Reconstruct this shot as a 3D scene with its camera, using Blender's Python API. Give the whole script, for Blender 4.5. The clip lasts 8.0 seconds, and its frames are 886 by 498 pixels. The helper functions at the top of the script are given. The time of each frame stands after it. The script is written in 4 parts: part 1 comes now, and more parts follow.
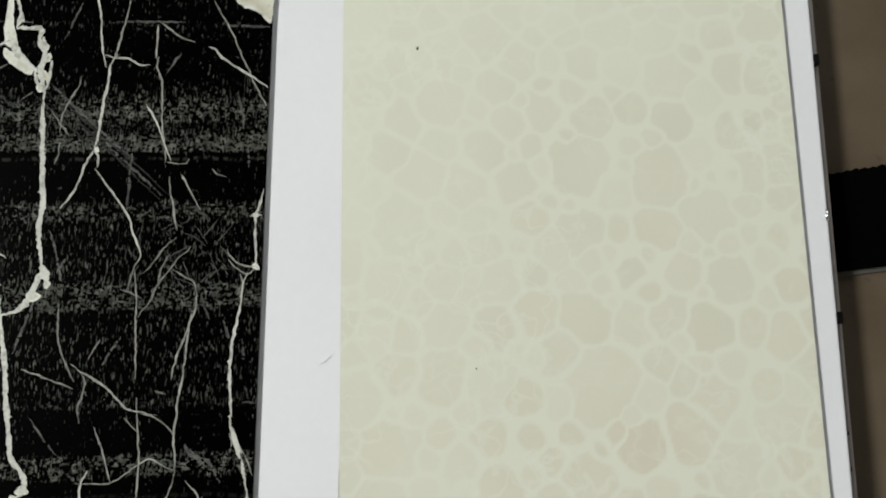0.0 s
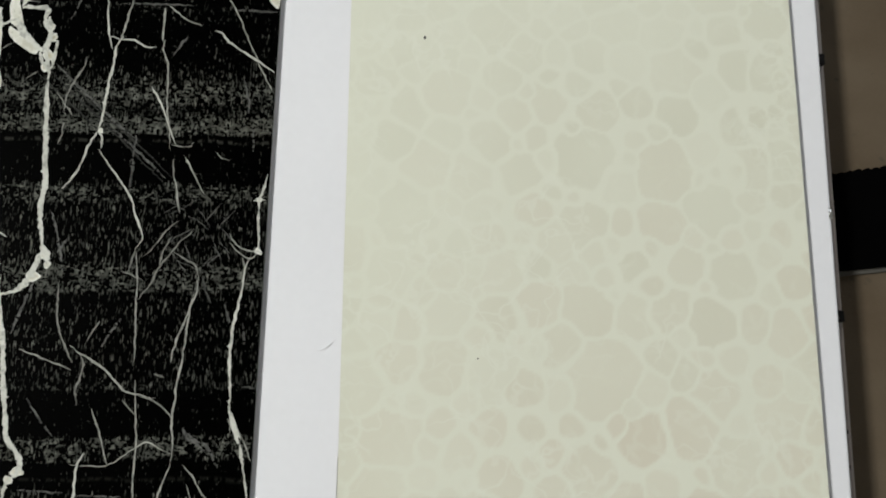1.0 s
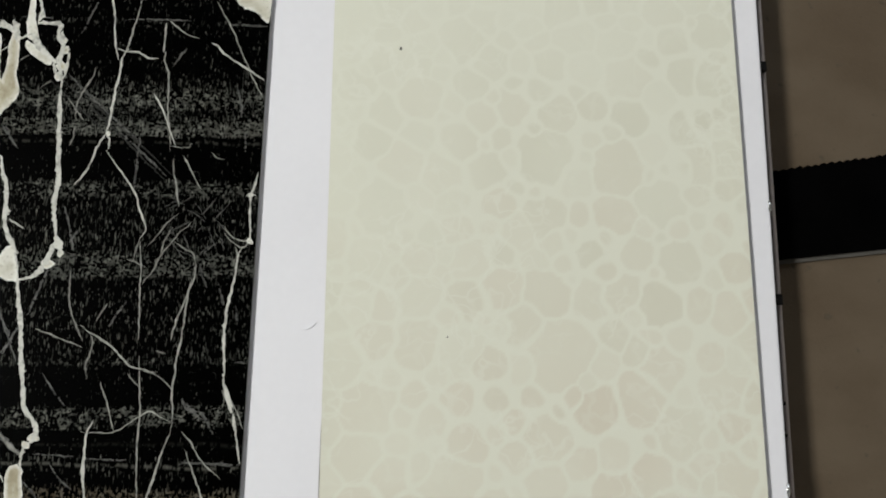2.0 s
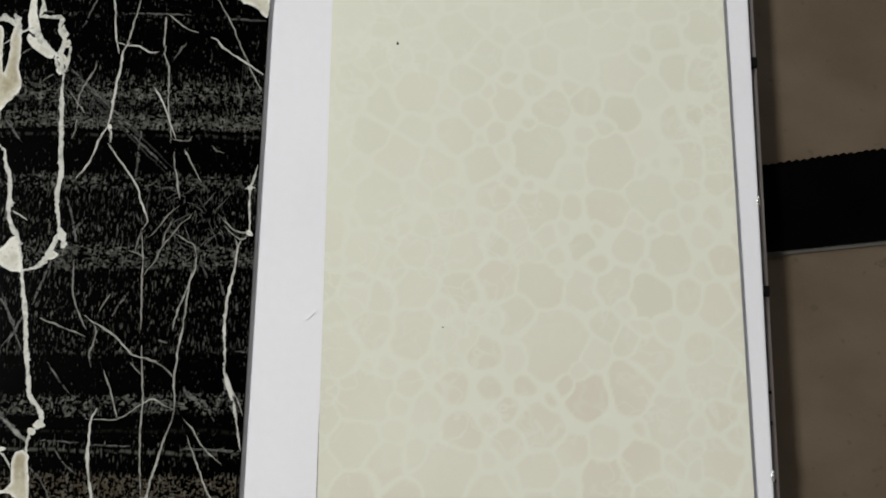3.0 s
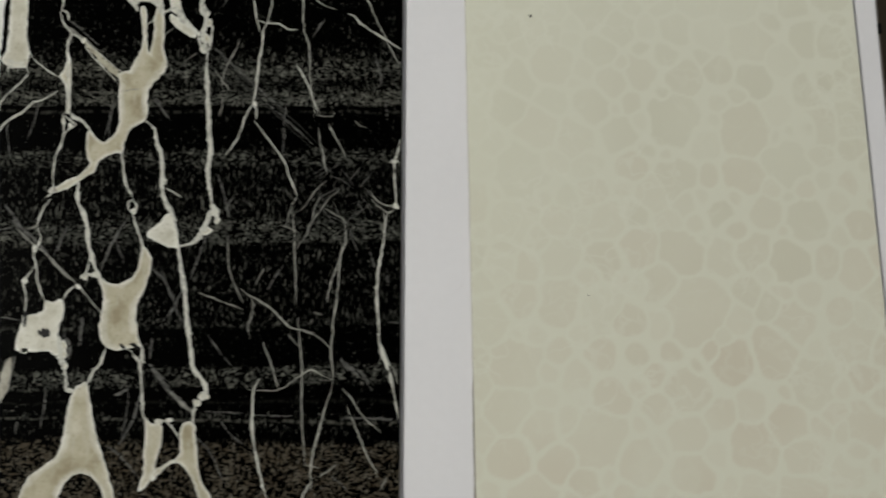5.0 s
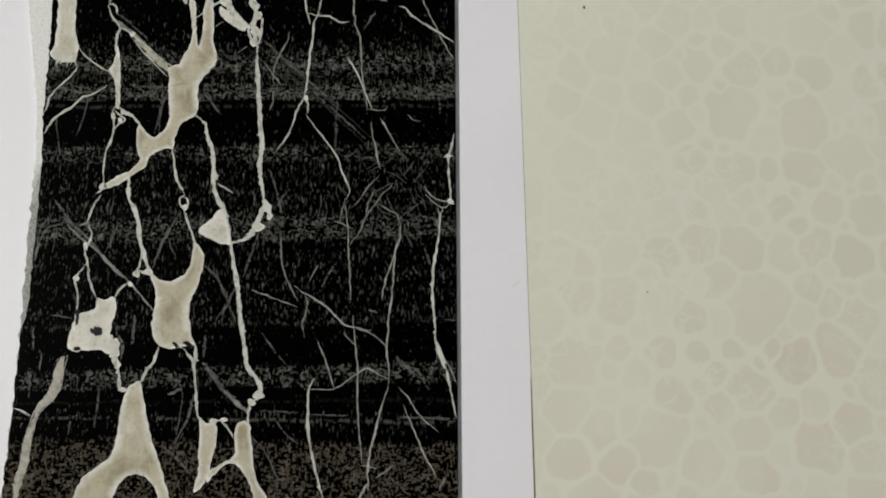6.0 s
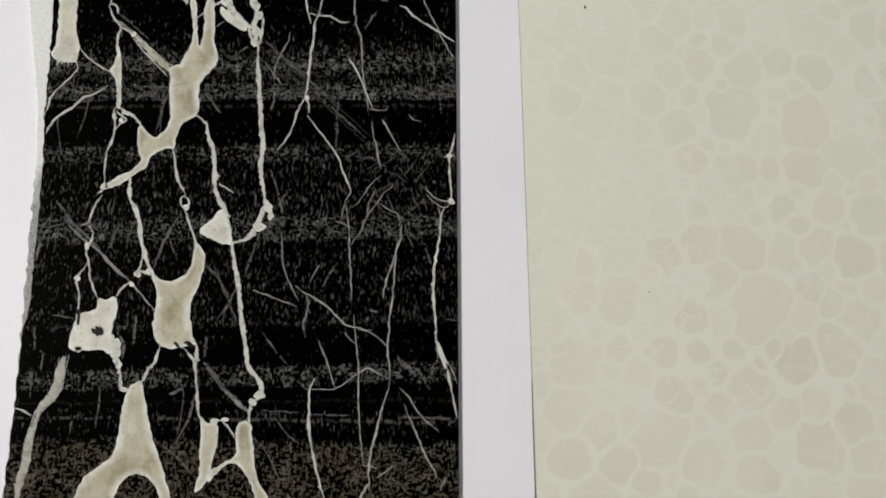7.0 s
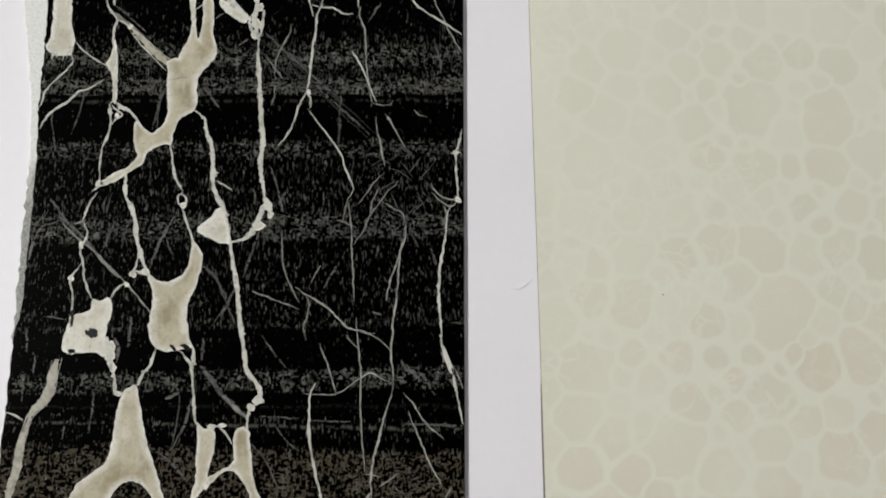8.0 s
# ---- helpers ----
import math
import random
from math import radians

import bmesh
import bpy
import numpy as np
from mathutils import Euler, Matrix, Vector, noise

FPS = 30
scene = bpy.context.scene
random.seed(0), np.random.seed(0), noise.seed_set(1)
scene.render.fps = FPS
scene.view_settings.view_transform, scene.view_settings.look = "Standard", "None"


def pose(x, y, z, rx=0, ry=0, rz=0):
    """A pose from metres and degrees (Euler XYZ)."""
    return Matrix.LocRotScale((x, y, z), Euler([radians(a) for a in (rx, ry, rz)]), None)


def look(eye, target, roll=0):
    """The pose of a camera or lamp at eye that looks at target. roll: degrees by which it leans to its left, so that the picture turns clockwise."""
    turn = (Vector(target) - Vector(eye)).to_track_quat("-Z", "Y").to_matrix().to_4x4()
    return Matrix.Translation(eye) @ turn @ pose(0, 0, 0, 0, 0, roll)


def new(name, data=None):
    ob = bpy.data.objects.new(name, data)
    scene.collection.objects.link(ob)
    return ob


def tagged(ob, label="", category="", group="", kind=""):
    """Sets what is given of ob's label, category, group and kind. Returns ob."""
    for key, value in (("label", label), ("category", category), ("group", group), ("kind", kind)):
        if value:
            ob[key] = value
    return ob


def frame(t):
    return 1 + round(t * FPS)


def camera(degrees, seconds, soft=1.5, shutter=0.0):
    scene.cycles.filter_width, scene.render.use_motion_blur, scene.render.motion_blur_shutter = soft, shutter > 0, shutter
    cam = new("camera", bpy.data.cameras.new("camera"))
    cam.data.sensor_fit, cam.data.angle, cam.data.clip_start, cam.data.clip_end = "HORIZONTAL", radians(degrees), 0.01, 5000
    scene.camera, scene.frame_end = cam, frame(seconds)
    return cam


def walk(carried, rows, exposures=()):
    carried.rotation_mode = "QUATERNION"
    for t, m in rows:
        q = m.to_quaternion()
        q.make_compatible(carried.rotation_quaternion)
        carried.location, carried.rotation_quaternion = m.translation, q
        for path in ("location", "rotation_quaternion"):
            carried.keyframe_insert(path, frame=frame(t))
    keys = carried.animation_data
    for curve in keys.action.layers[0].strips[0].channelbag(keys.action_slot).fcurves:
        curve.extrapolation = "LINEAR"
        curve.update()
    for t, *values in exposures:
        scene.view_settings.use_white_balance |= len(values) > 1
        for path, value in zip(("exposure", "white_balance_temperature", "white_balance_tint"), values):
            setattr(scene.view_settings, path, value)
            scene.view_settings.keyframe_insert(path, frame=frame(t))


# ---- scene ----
# Camera: lens and path (seconds, metres, degrees).
cam = camera(64.0, 8.0, soft=1.9, shutter=0.5)
PATH = [
    (0, 0.03087, -0.02755, 0.17910, 10.309, -4.019, -0.227),
    (0.5, 0.02847, -0.02990, 0.17501, 10.609, -4.468, 0.725),
    (1, 0.02888, -0.03102, 0.17779, 10.560, -4.664, 0.925),
    (1.2, 0.02913, -0.03558, 0.18202, 11.750, -4.943, 0.703),
    (1.5, 0.03181, -0.03529, 0.18746, 11.085, -4.734, 0.654),
    (2, 0.03493, -0.03901, 0.19562, 11.188, -4.528, 0.711),
    (2.2, 0.03406, -0.03946, 0.19557, 11.067, -4.794, 0.775),
    (3.3, 0.03488, -0.03815, 0.20107, 9.963, -4.863, 0.844),
    (3.5, 0.03411, -0.03912, 0.19847, 10.422, -4.863, 0.913),
    (4, 0.02968, -0.03906, 0.19830, 10.239, -4.893, 0.817),
    (4.3, 0.02162, -0.04128, 0.19695, 10.249, -4.225, 0.836),
    (4.5, 0.01492, -0.04381, 0.19435, 10.655, -3.956, 0.674),
    (5, -0.00249, -0.04393, 0.19866, 9.293, -4.145, -0.136),
    (5.2, -0.00956, -0.04842, 0.19618, 10.444, -4.039, -0.433),
    (6.3, -0.01587, -0.04271, 0.19360, 8.860, -3.605, -0.161),
    (6.5, -0.01625, -0.04242, 0.19332, 8.792, -3.763, -0.187),
    (7, -0.01534, -0.04401, 0.19403, 9.193, -3.572, -0.204),
    (7.5, -0.01376, -0.04419, 0.18862, 9.517, -2.853, -0.044),
    (8, -0.01389, -0.04265, 0.18725, 9.111, -2.798, 0.082),
]
walk(cam, [(t, pose(x, y, z, rx, ry, rz)) for t, x, y, z, rx, ry, rz in PATH],
     exposures=[(0.0, -0.04, 6480, 3), (1.5, -0.06, 6480, 5), (3.5, -0.08, 6480, 8), (4.3, -0.15, 6520, 7), (4.7, -0.36, 6680, 5), (5.0, -0.48, 6730, 5),
                (5.2, -0.52, 6700, 6), (6.3, -0.22, 6580, 8), (6.5, -0.18, 6560, 8), (8.0, -0.16, 6540, 9)])

# Light: sky, an added west key lamp and an added north fill lamp, both unseen.
SKY = bpy.data.worlds.new("sky")
scene.world = SKY
SKY.use_nodes = True
sky_node = SKY.node_tree.nodes.new("ShaderNodeTexSky")
sky_node.sky_type, sky_node.sun_disc = "NISHITA", False
sky_node.sun_elevation, sky_node.sun_rotation = radians(40), radians(90)
back = SKY.node_tree.nodes["Background"]
back.inputs[1].default_value = 0.1
SKY.node_tree.links.new(sky_node.outputs[0], back.inputs[0])

WEST, EAST, SOUTH, NORTH, TABLE, TOP = -1.2, 2.4, -1.9, 1.9, -0.75, 2.45
for title, wide, tall, watts, eye, target in (
        ("west_key_light", 0.40, 0.18, 31.8, (WEST - 0.03, 0.1, 1.2), (0.0, 0.0, 0.0)),
        ("north_fill_light", 2.2, 1.3, 11.0, (0.1, NORTH + 0.03, 1.5), (0.1, 0.0, 0.6))):
    area_lamp = bpy.data.lights.new(title, "AREA")
    area_lamp.shape, area_lamp.size, area_lamp.size_y, area_lamp.energy, area_lamp.color = "RECTANGLE", wide, tall, watts, (1.0, 0.985, 0.965)
    new(title, area_lamp).matrix_world = look(eye, target)


# Materials.
class Nodes:
    """A short way to write a node tree."""

    def __init__(self, name):
        self.mat = bpy.data.materials.new(name)
        self.mat.use_nodes = True
        self.tree = self.mat.node_tree
        self.bsdf = self.tree.nodes["Principled BSDF"]

    def add(self, kind, **sockets):
        n = self.tree.nodes.new("ShaderNode" + kind)
        for key, v in sockets.items():
            self.put(n.inputs[key.replace("_", " ")], v)
        return n

    def put(self, socket, v):
        if isinstance(v, bpy.types.NodeSocket):
            self.tree.links.new(v, socket)
        elif isinstance(v, tuple) and len(v) == 3 and len(socket.default_value) == 4:
            socket.default_value = (*v, 1)
        else:
            socket.default_value = v

    def coords(self, sx=1, sy=1, sz=1):
        m = self.add("Mapping", Vector=self.add("TexCoord").outputs["Object"])
        m.inputs["Scale"].default_value = (sx, sy, sz)
        return m.outputs[0]

    def noise(self, vec, scale=1.0, detail=3.0, rough=0.5):
        return self.add("TexNoise", Vector=vec, Scale=scale, Detail=detail, Roughness=rough).outputs["Fac"]

    def math(self, op, a, b=0.0, c=0.0):
        n = self.tree.nodes.new("ShaderNodeMath")
        n.operation = op
        for i, v in enumerate((a, b, c)):
            self.put(n.inputs[i], v)
        return n.outputs[0]

    def ramp(self, fac, *stops):
        n = self.add("ValToRGB", Fac=fac)
        e = n.color_ramp.elements
        while len(e) < len(stops):
            e.new(0.5)
        for el, (p, col) in zip(e, stops):
            el.position = p
            el.color = (*col, 1) if isinstance(col, tuple) else (col, col, col, 1)
        return n.outputs[0]

    def mix(self, fac, a, b):
        n = self.tree.nodes.new("ShaderNodeMix")
        n.data_type = "RGBA"
        self.put(n.inputs[0], fac)
        self.put(n.inputs[6], a)
        self.put(n.inputs[7], b)
        return n.outputs[2]

    def bump(self, height, strength, distance):
        self.put(self.bsdf.inputs["Normal"], self.add("Bump", Height=height, Strength=strength, Distance=distance).outputs[0])

    def done(self, color, rough, spec=0.5, metal=0.0):
        for key, v in (("Base Color", color), ("Roughness", rough), ("Specular IOR Level", spec), ("Metallic", metal)):
            self.put(self.bsdf.inputs[key], v)
        return self.mat


def mat_film():
    """Black printed marble: speckled bands and short upright dashes in a glossy black film."""
    n = Nodes("black_marble_film")
    sep = n.add("SeparateXYZ", Vector=n.coords())
    x, y = sep.outputs[0], sep.outputs[1]
    wob = n.noise(n.coords(90, 90, 90), 1.0, 2.0)
    yy = n.math("ADD", n.math("ADD", y, n.math("MULTIPLY", n.math("ADD", x, 0.03), -0.024)), n.math("MULTIPLY", n.math("SUBTRACT", wob, 0.5), 0.0025))
    # The lowest, brown band lies more askew than the rest.
    askew = n.math("MULTIPLY", n.math("ADD", x, 0.03), n.ramp(n.math("MULTIPLY_ADD", y, 1 / 0.16, 0.5), (0.14, 1.0), (0.19, 0.0)))
    yy = n.math("MULTIPLY_ADD", askew, 0.05, yy)
    u = n.math("MULTIPLY_ADD", yy, 1 / 0.16, 0.5)
    def at(mm):
        return (mm + 80) / 160
    band = n.ramp(u, (at(-64), 0.62), (at(-62.5), 0.10), (at(-56.2), 0.3), (at(-55), 0.04),
                  (at(-49.6), 0.06), (at(-48.6), 0.54), (at(-44.2), 0.56), (at(-43.4), 0.05), (at(-34.5), 0.1), (at(-33.5), 0.48), (at(-31.5), 0.29),
                  (at(-12.5), 0.27), (at(-11), 0.62), (at(-6.5), 0.60), (at(-5), 0.36), (at(8.5), 0.29), (at(10), 0.52), (at(13.2), 0.50),
                  (at(14.5), 0.05), (at(25.8), 0.03), (at(26.3), 0.74), (at(29.8), 0.72), (at(31.2), 0.40), (at(33.5), 0.42), (at(35), 0.62), (at(38), 0.58), (at(40), 0.40), (at(46), 0.1),
                  (at(58), 0.1), (at(59), 0.4), (at(60), 0.1), (at(80), 0.2))
    dash = n.noise(n.coords(3200, 680, 400), 1.0, 0.8, 0.4)
    weave = n.noise(n.coords(720, 1700, 400), 1.0, 1.0, 0.4)
    clot = n.noise(n.coords(1450, 1450, 400), 1.0, 2.0, 0.5)
    dense = n.ramp(band, (0.36, 0.0), (0.52, 1.0))
    loose = n.math("MULTIPLY_ADD", dash, 0.85, n.math("MULTIPLY", clot, 0.15))
    tight = n.math("MULTIPLY_ADD", n.math("MAXIMUM", weave, dash), 0.55, n.math("MULTIPLY", clot, 0.42))
    patchy = n.math("MULTIPLY", n.math("SUBTRACT", n.noise(n.coords(130, 220, 100), 1.0, 2.0), 0.5), 0.12)
    thin = n.math("ADD", n.math("MULTIPLY_ADD", band, 0.36, loose), patchy)
    thick = n.math("ADD", n.math("MULTIPLY_ADD", band, 0.16, tight), patchy)
    mask = n.mix(dense, n.math("MULTIPLY", n.ramp(thin, (0.706, 0.0), (0.735, 1.0)), n.ramp(n.noise(n.coords(330, 420, 300), 1.0, 2.0), (0.35, 0.15), (0.62, 1.0))), n.ramp(thick, (0.624, 0.0), (0.648, 1.0)))
    tone = n.ramp(n.noise(n.coords(520, 380, 260), 1.0, 3.0, 0.6), (0.34, (0.020, 0.021, 0.018)), (0.50, (0.066, 0.068, 0.058)), (0.66, (0.165, 0.166, 0.145)))
    warm = n.noise(n.coords(45, 60, 60), 1.0, 1.0)
    brown = n.ramp(u, (at(-64), (0.060, 0.044, 0.027)), (at(-61), (0.045, 0.044, 0.040)))
    brown = n.mix(n.ramp(warm, (0.52, 0.0), (0.7, 0.6)), brown, (0.062, 0.050, 0.036))
    low = n.ramp(u, (at(-63.5), 0.65), (at(-61.5), 0.25))
    grey = n.mix(low, tone, brown)
    bright = n.ramp(n.noise(n.coords(1700, 700, 500), 1.0, 1.0), (0.71, 0.0), (0.76, 0.8))
    grey = n.mix(bright, grey, (0.20, 0.194, 0.172))
    # Dotted level lines between the bands.
    lines = n.ramp(u, (at(-58.3), 0.0), (at(-58.1), 0.8), (at(-57.8), 0.8), (at(-57.6), 0.0), (at(-53.7), 0.0), (at(-53.5), 0.7), (at(-53.3), 0.7), (at(-53.1), 0.0),
                   (at(-51.2), 0.0), (at(-51.0), 0.6), (at(-50.8), 0.0), (at(24.3), 0.0), (at(24.5), 0.8), (at(24.8), 0.0), (at(17.2), 0.0), (at(17.4), 0.4), (at(17.6), 0.0))
    dots = n.ramp(n.noise(n.coords(900, 300, 300), 1.0, 2.0), (0.46, 0.0), (0.54, 1.0))
    col = n.mix(mask, (0.00015, 0.00015, 0.00012), grey)
    col = n.mix(n.math("MULTIPLY", lines, dots), col, (0.095, 0.094, 0.080))
    n.bump(n.noise(n.coords(900, 900, 900)), 0.05, 0.0001)
    return n.done(col, 0.34, 0.012)


def mat_vein(name, lo, hi, rough=0.4):
    n = Nodes(name)
    fine = n.noise(n.coords(1400, 1400, 1400), 1.0, 3.0, 0.6)
    broad = n.noise(n.coords(220, 160, 200), 1.0, 2.0)
    n.bump(fine, 0.1, 0.0001)
    col = n.ramp(n.math("MULTIPLY_ADD", broad, 0.5, n.math("MULTIPLY", fine, 0.5)), (0.36, lo), (0.62, hi))
    worn = n.ramp(n.noise(n.coords(620, 480, 300), 1.0, 3.0, 0.65), (0.34, 0.6), (0.47, 0.0))
    col = n.mix(worn, col, tuple(v * 0.45 for v in lo))
    return n.done(col, rough, 0.15)


def mat_patch():
    """Cream calcite: pale rim, beige core with cloudy stains."""
    n = Nodes("cream_calcite")
    core = n.add("Attribute")
    core.attribute_name = "core"
    cloud = n.noise(n.coords(150, 110, 200), 1.0, 4.0, 0.6)
    grain = n.noise(n.coords(1300, 1300, 900), 1.0, 3.0, 0.6)
    beige = n.ramp(cloud, (0.34, (0.31, 0.27, 0.18)), (0.46, (0.42, 0.385, 0.28)), (0.58, (0.49, 0.455, 0.35)), (0.68, (0.58, 0.555, 0.46)))
    rim = n.ramp(n.noise(n.coords(260, 260, 200), 1.0, 3.0), (0.36, (0.56, 0.55, 0.48)), (0.56, (0.74, 0.735, 0.68)))
    col = n.mix(core.outputs["Fac"], rim, beige)
    streak = n.ramp(n.noise(n.coords(640, 120, 200), 1.0, 3.0, 0.6), (0.56, 0.0), (0.66, 0.5))
    col = n.mix(streak, col, (0.50, 0.48, 0.40))
    col = n.mix(n.ramp(grain, (0.30, 0.6), (0.42, 0.0)), col, (0.24, 0.21, 0.14))
    n.bump(grain, 0.08, 0.0001)
    return n.done(col, 0.4, 0.15)


def mat_cream():
    """Cream laminate printed with pale pebbles in a lighter net."""
    n = Nodes("cream_pebble_laminate")
    cell = n.add("Attribute")
    cell.attribute_name = "cell"
    tint = n.add("Attribute")
    tint.attribute_name = "tint"
    warp = n.add("TexNoise", Vector=n.coords(), Scale=120.0, Detail=2.0).outputs["Color"]
    warped = n.add("MixRGB", Fac=0.012, Color1=n.coords(), Color2=warp).outputs[0]
    sub = n.add("TexVoronoi", Vector=warped, Scale=105.0)
    sub.feature = "DISTANCE_TO_EDGE"
    chips = n.math("MULTIPLY", n.ramp(sub.outputs["Distance"], (0.02, 1.0), (0.10, 0.0)), n.ramp(n.noise(n.coords(70, 55, 60), 1.0, 2.0), (0.48, 0.0), (0.62, 1.0)))
    cloud = n.noise(n.coords(60, 60, 60), 1.0, 3.0)
    grain = n.noise(n.coords(2500, 2500, 2500), 1.0, 2.0)
    stone = n.mix(tint.outputs["Fac"], (0.594, 0.578, 0.470), (0.634, 0.582, 0.480))
    stone = n.mix(n.math("MULTIPLY", cloud, 0.35), stone, (0.64, 0.63, 0.53))
    net = (0.700, 0.700, 0.596)
    stone = n.mix(n.math("MULTIPLY", chips, 0.3), stone, net)
    col = n.mix(cell.outputs["Fac"], net, stone)
    lace = n.add("TexVoronoi", Vector=n.add("MixRGB", Fac=0.02, Color1=n.coords(), Color2=warp).outputs[0], Scale=95.0)
    lace.feature = "DISTANCE_TO_EDGE"
    thread = n.math("MULTIPLY", n.ramp(lace.outputs["Distance"], (0.015, 1.0), (0.07, 0.0)), n.ramp(n.noise(n.coords(48, 60, 50), 1.0, 2.0), (0.46, 0.0), (0.62, 0.5)))
    col = n.mix(thread, col, (0.725, 0.728, 0.632))
    col = n.mix(n.math("MULTIPLY", grain, 0.12), col, (0.74, 0.73, 0.62))
    n.bump(grain, 0.03, 0.0001)
    return n.done(col, 0.42, 0.3)


def mat_plain(name, lo, hi, rough, spec=0.5, scale=300, bump=0.05, metal=0.0):
    n = Nodes(name)
    fine = n.noise(n.coords(scale, scale, scale), 1.0, 4.0, 0.6)
    broad = n.noise(n.coords(scale / 14, scale / 14, scale / 14), 1.0, 2.0)
    n.bump(fine, bump, 0.0002)
    return n.done(n.ramp(n.math("MULTIPLY_ADD", broad, 0.6, n.math("MULTIPLY", fine, 0.4)), (0.35, lo), (0.65, hi)), rough, spec, metal)


def mat_leather():
    """Brownish grey leatherette: fine pores, pits and faint creases."""
    n = Nodes("grey_brown_leatherette")
    pores = n.add("TexVoronoi", Vector=n.coords(), Scale=1400.0)
    fine = n.noise(n.coords(700, 700, 700), 1.0, 4.0, 0.6)
    broad = n.noise(n.coords(30, 45, 30), 1.0, 3.0)
    pits = n.ramp(n.noise(n.coords(210, 260, 210), 1.0, 2.0, 0.6), (0.66, 0.0), (0.72, 1.0))
    col = n.ramp(broad, (0.35, (0.082, 0.059, 0.038)), (0.65, (0.108, 0.082, 0.056)))
    col = n.mix(n.math("MULTIPLY", pits, 0.5), col, (0.05, 0.042, 0.032))
    col = n.mix(n.math("MULTIPLY", fine, 0.3), col, (0.128, 0.104, 0.074))
    n.bump(n.math("SUBTRACT", n.math("MULTIPLY_ADD", pores.outputs["Distance"], 0.4, n.math("MULTIPLY", broad, 3.0)), n.math("MULTIPLY", pits, 0.8)), 0.4, 0.0003)
    return n.done(col, 0.6, 0.12)


def mat_core():
    """White core board: clean paper at one end, scuffed grey at the other."""
    n = Nodes("worn_white_core")
    y = n.add("SeparateXYZ", Vector=n.coords()).outputs[1]
    rub = n.noise(n.coords(500, 160, 300), 1.0, 4.0, 0.65)
    fine = n.noise(n.coords(1400, 1400, 1400), 1.0, 3.0, 0.6)
    paper = n.ramp(fine, (0.3, (0.60, 0.61, 0.585)), (0.6, (0.74, 0.745, 0.72)))
    scuffed = n.ramp(fine, (0.3, (0.16, 0.165, 0.15)), (0.7, (0.40, 0.405, 0.385)))
    col = n.mix(n.ramp(n.math("MULTIPLY_ADD", y, 18.0, n.math("MULTIPLY_ADD", rub, 0.8, 0.12)), (0.42, 0.0), (0.74, 1.0)), scuffed, paper)
    n.bump(fine, 0.4, 0.0002)
    return n.done(col, 0.7, 0.3)


FILM, PATCH, CREAM, LEATHER = mat_film(), mat_patch(), mat_cream(), mat_leather()
TONES = {"ash": mat_vein("ash_calcite", (0.25, 0.235, 0.195), (0.44, 0.42, 0.355)),
         "cream": mat_vein("cream_vein", (0.34, 0.32, 0.245), (0.45, 0.43, 0.345)),
         "black": mat_vein("black_inclusion", (0.0003, 0.0003, 0.0003), (0.003, 0.003, 0.0026)),
         "white": mat_vein("white_calcite", (0.45, 0.447, 0.40), (0.61, 0.607, 0.555)),
         "pale": mat_vein("pale_calcite", (0.23, 0.228, 0.205), (0.43, 0.427, 0.385)),
         "grey": mat_vein("grey_calcite", (0.13, 0.128, 0.115), (0.26, 0.255, 0.23)),
         "dim": mat_vein("dim_calcite", (0.007, 0.007, 0.006), (0.030, 0.030, 0.026)),
         "faint": mat_vein("faint_calcite", (0.03, 0.03, 0.028), (0.13, 0.128, 0.12))}
WHITE = mat_plain("satin_white_plastic", (0.75, 0.742, 0.775), (0.78, 0.772, 0.805), 0.5, 0.4, 400, 0.02)
CORE = mat_core()
SHELL = mat_plain("grey_mauve_plastic", (0.38, 0.32, 0.30), (0.46, 0.40, 0.37), 0.35, 0.5, 500, 0.05)
RUBBER_AND_SHADE = mat_plain("black_rubber_and_shade", (0.006, 0.005, 0.005), (0.012, 0.011, 0.011), 0.6, 0.2, 600, 0.1)
WEBBING = mat_plain("black_webbing", (0.0006, 0.0006, 0.0006), (0.0012, 0.0012, 0.0012), 0.9, 0.01, 900, 0.4)
SELVEDGE = mat_plain("grey_selvedge", (0.07, 0.066, 0.058), (0.10, 0.094, 0.085), 0.8, 0.2, 900, 0.4)
CHROME = mat_plain("polished_metal", (0.86, 0.86, 0.86), (0.9, 0.9, 0.9), 0.18, 0.5, 300, 0.0, 1.0)
CUT = mat_plain("cut_laminate_edge", (0.11, 0.09, 0.07), (0.22, 0.19, 0.155), 0.7, 0.15)
GAP_SHADE = mat_plain("brown_grey_gap_shade", (0.10, 0.085, 0.07), (0.2, 0.175, 0.15), 0.8, 0.1)
INK = mat_plain("dark_speck", (0.03, 0.03, 0.028), (0.06, 0.058, 0.05), 0.6, 0.2)
PAINT = mat_plain("matt_wall_paint", (0.52, 0.51, 0.49), (0.57, 0.56, 0.54), 0.8, 0.2, 40, 0.1)


def part(name, bm, material, parent=None, label=""):
    """Link a bmesh as one mesh object under its thing."""
    me = bpy.data.meshes.new(name)
    bm.to_mesh(me)
    bm.free()
    me.materials.append(material)
    ob = new(name, me)
    ob.parent = parent
    return tagged(ob, label)


def thing(name, label, category, kind="", group="", at=(0, 0, 0)):
    ob = new(name)
    ob.location = at
    ob.empty_display_size = 0.01
    return tagged(ob, label, category, group, kind)


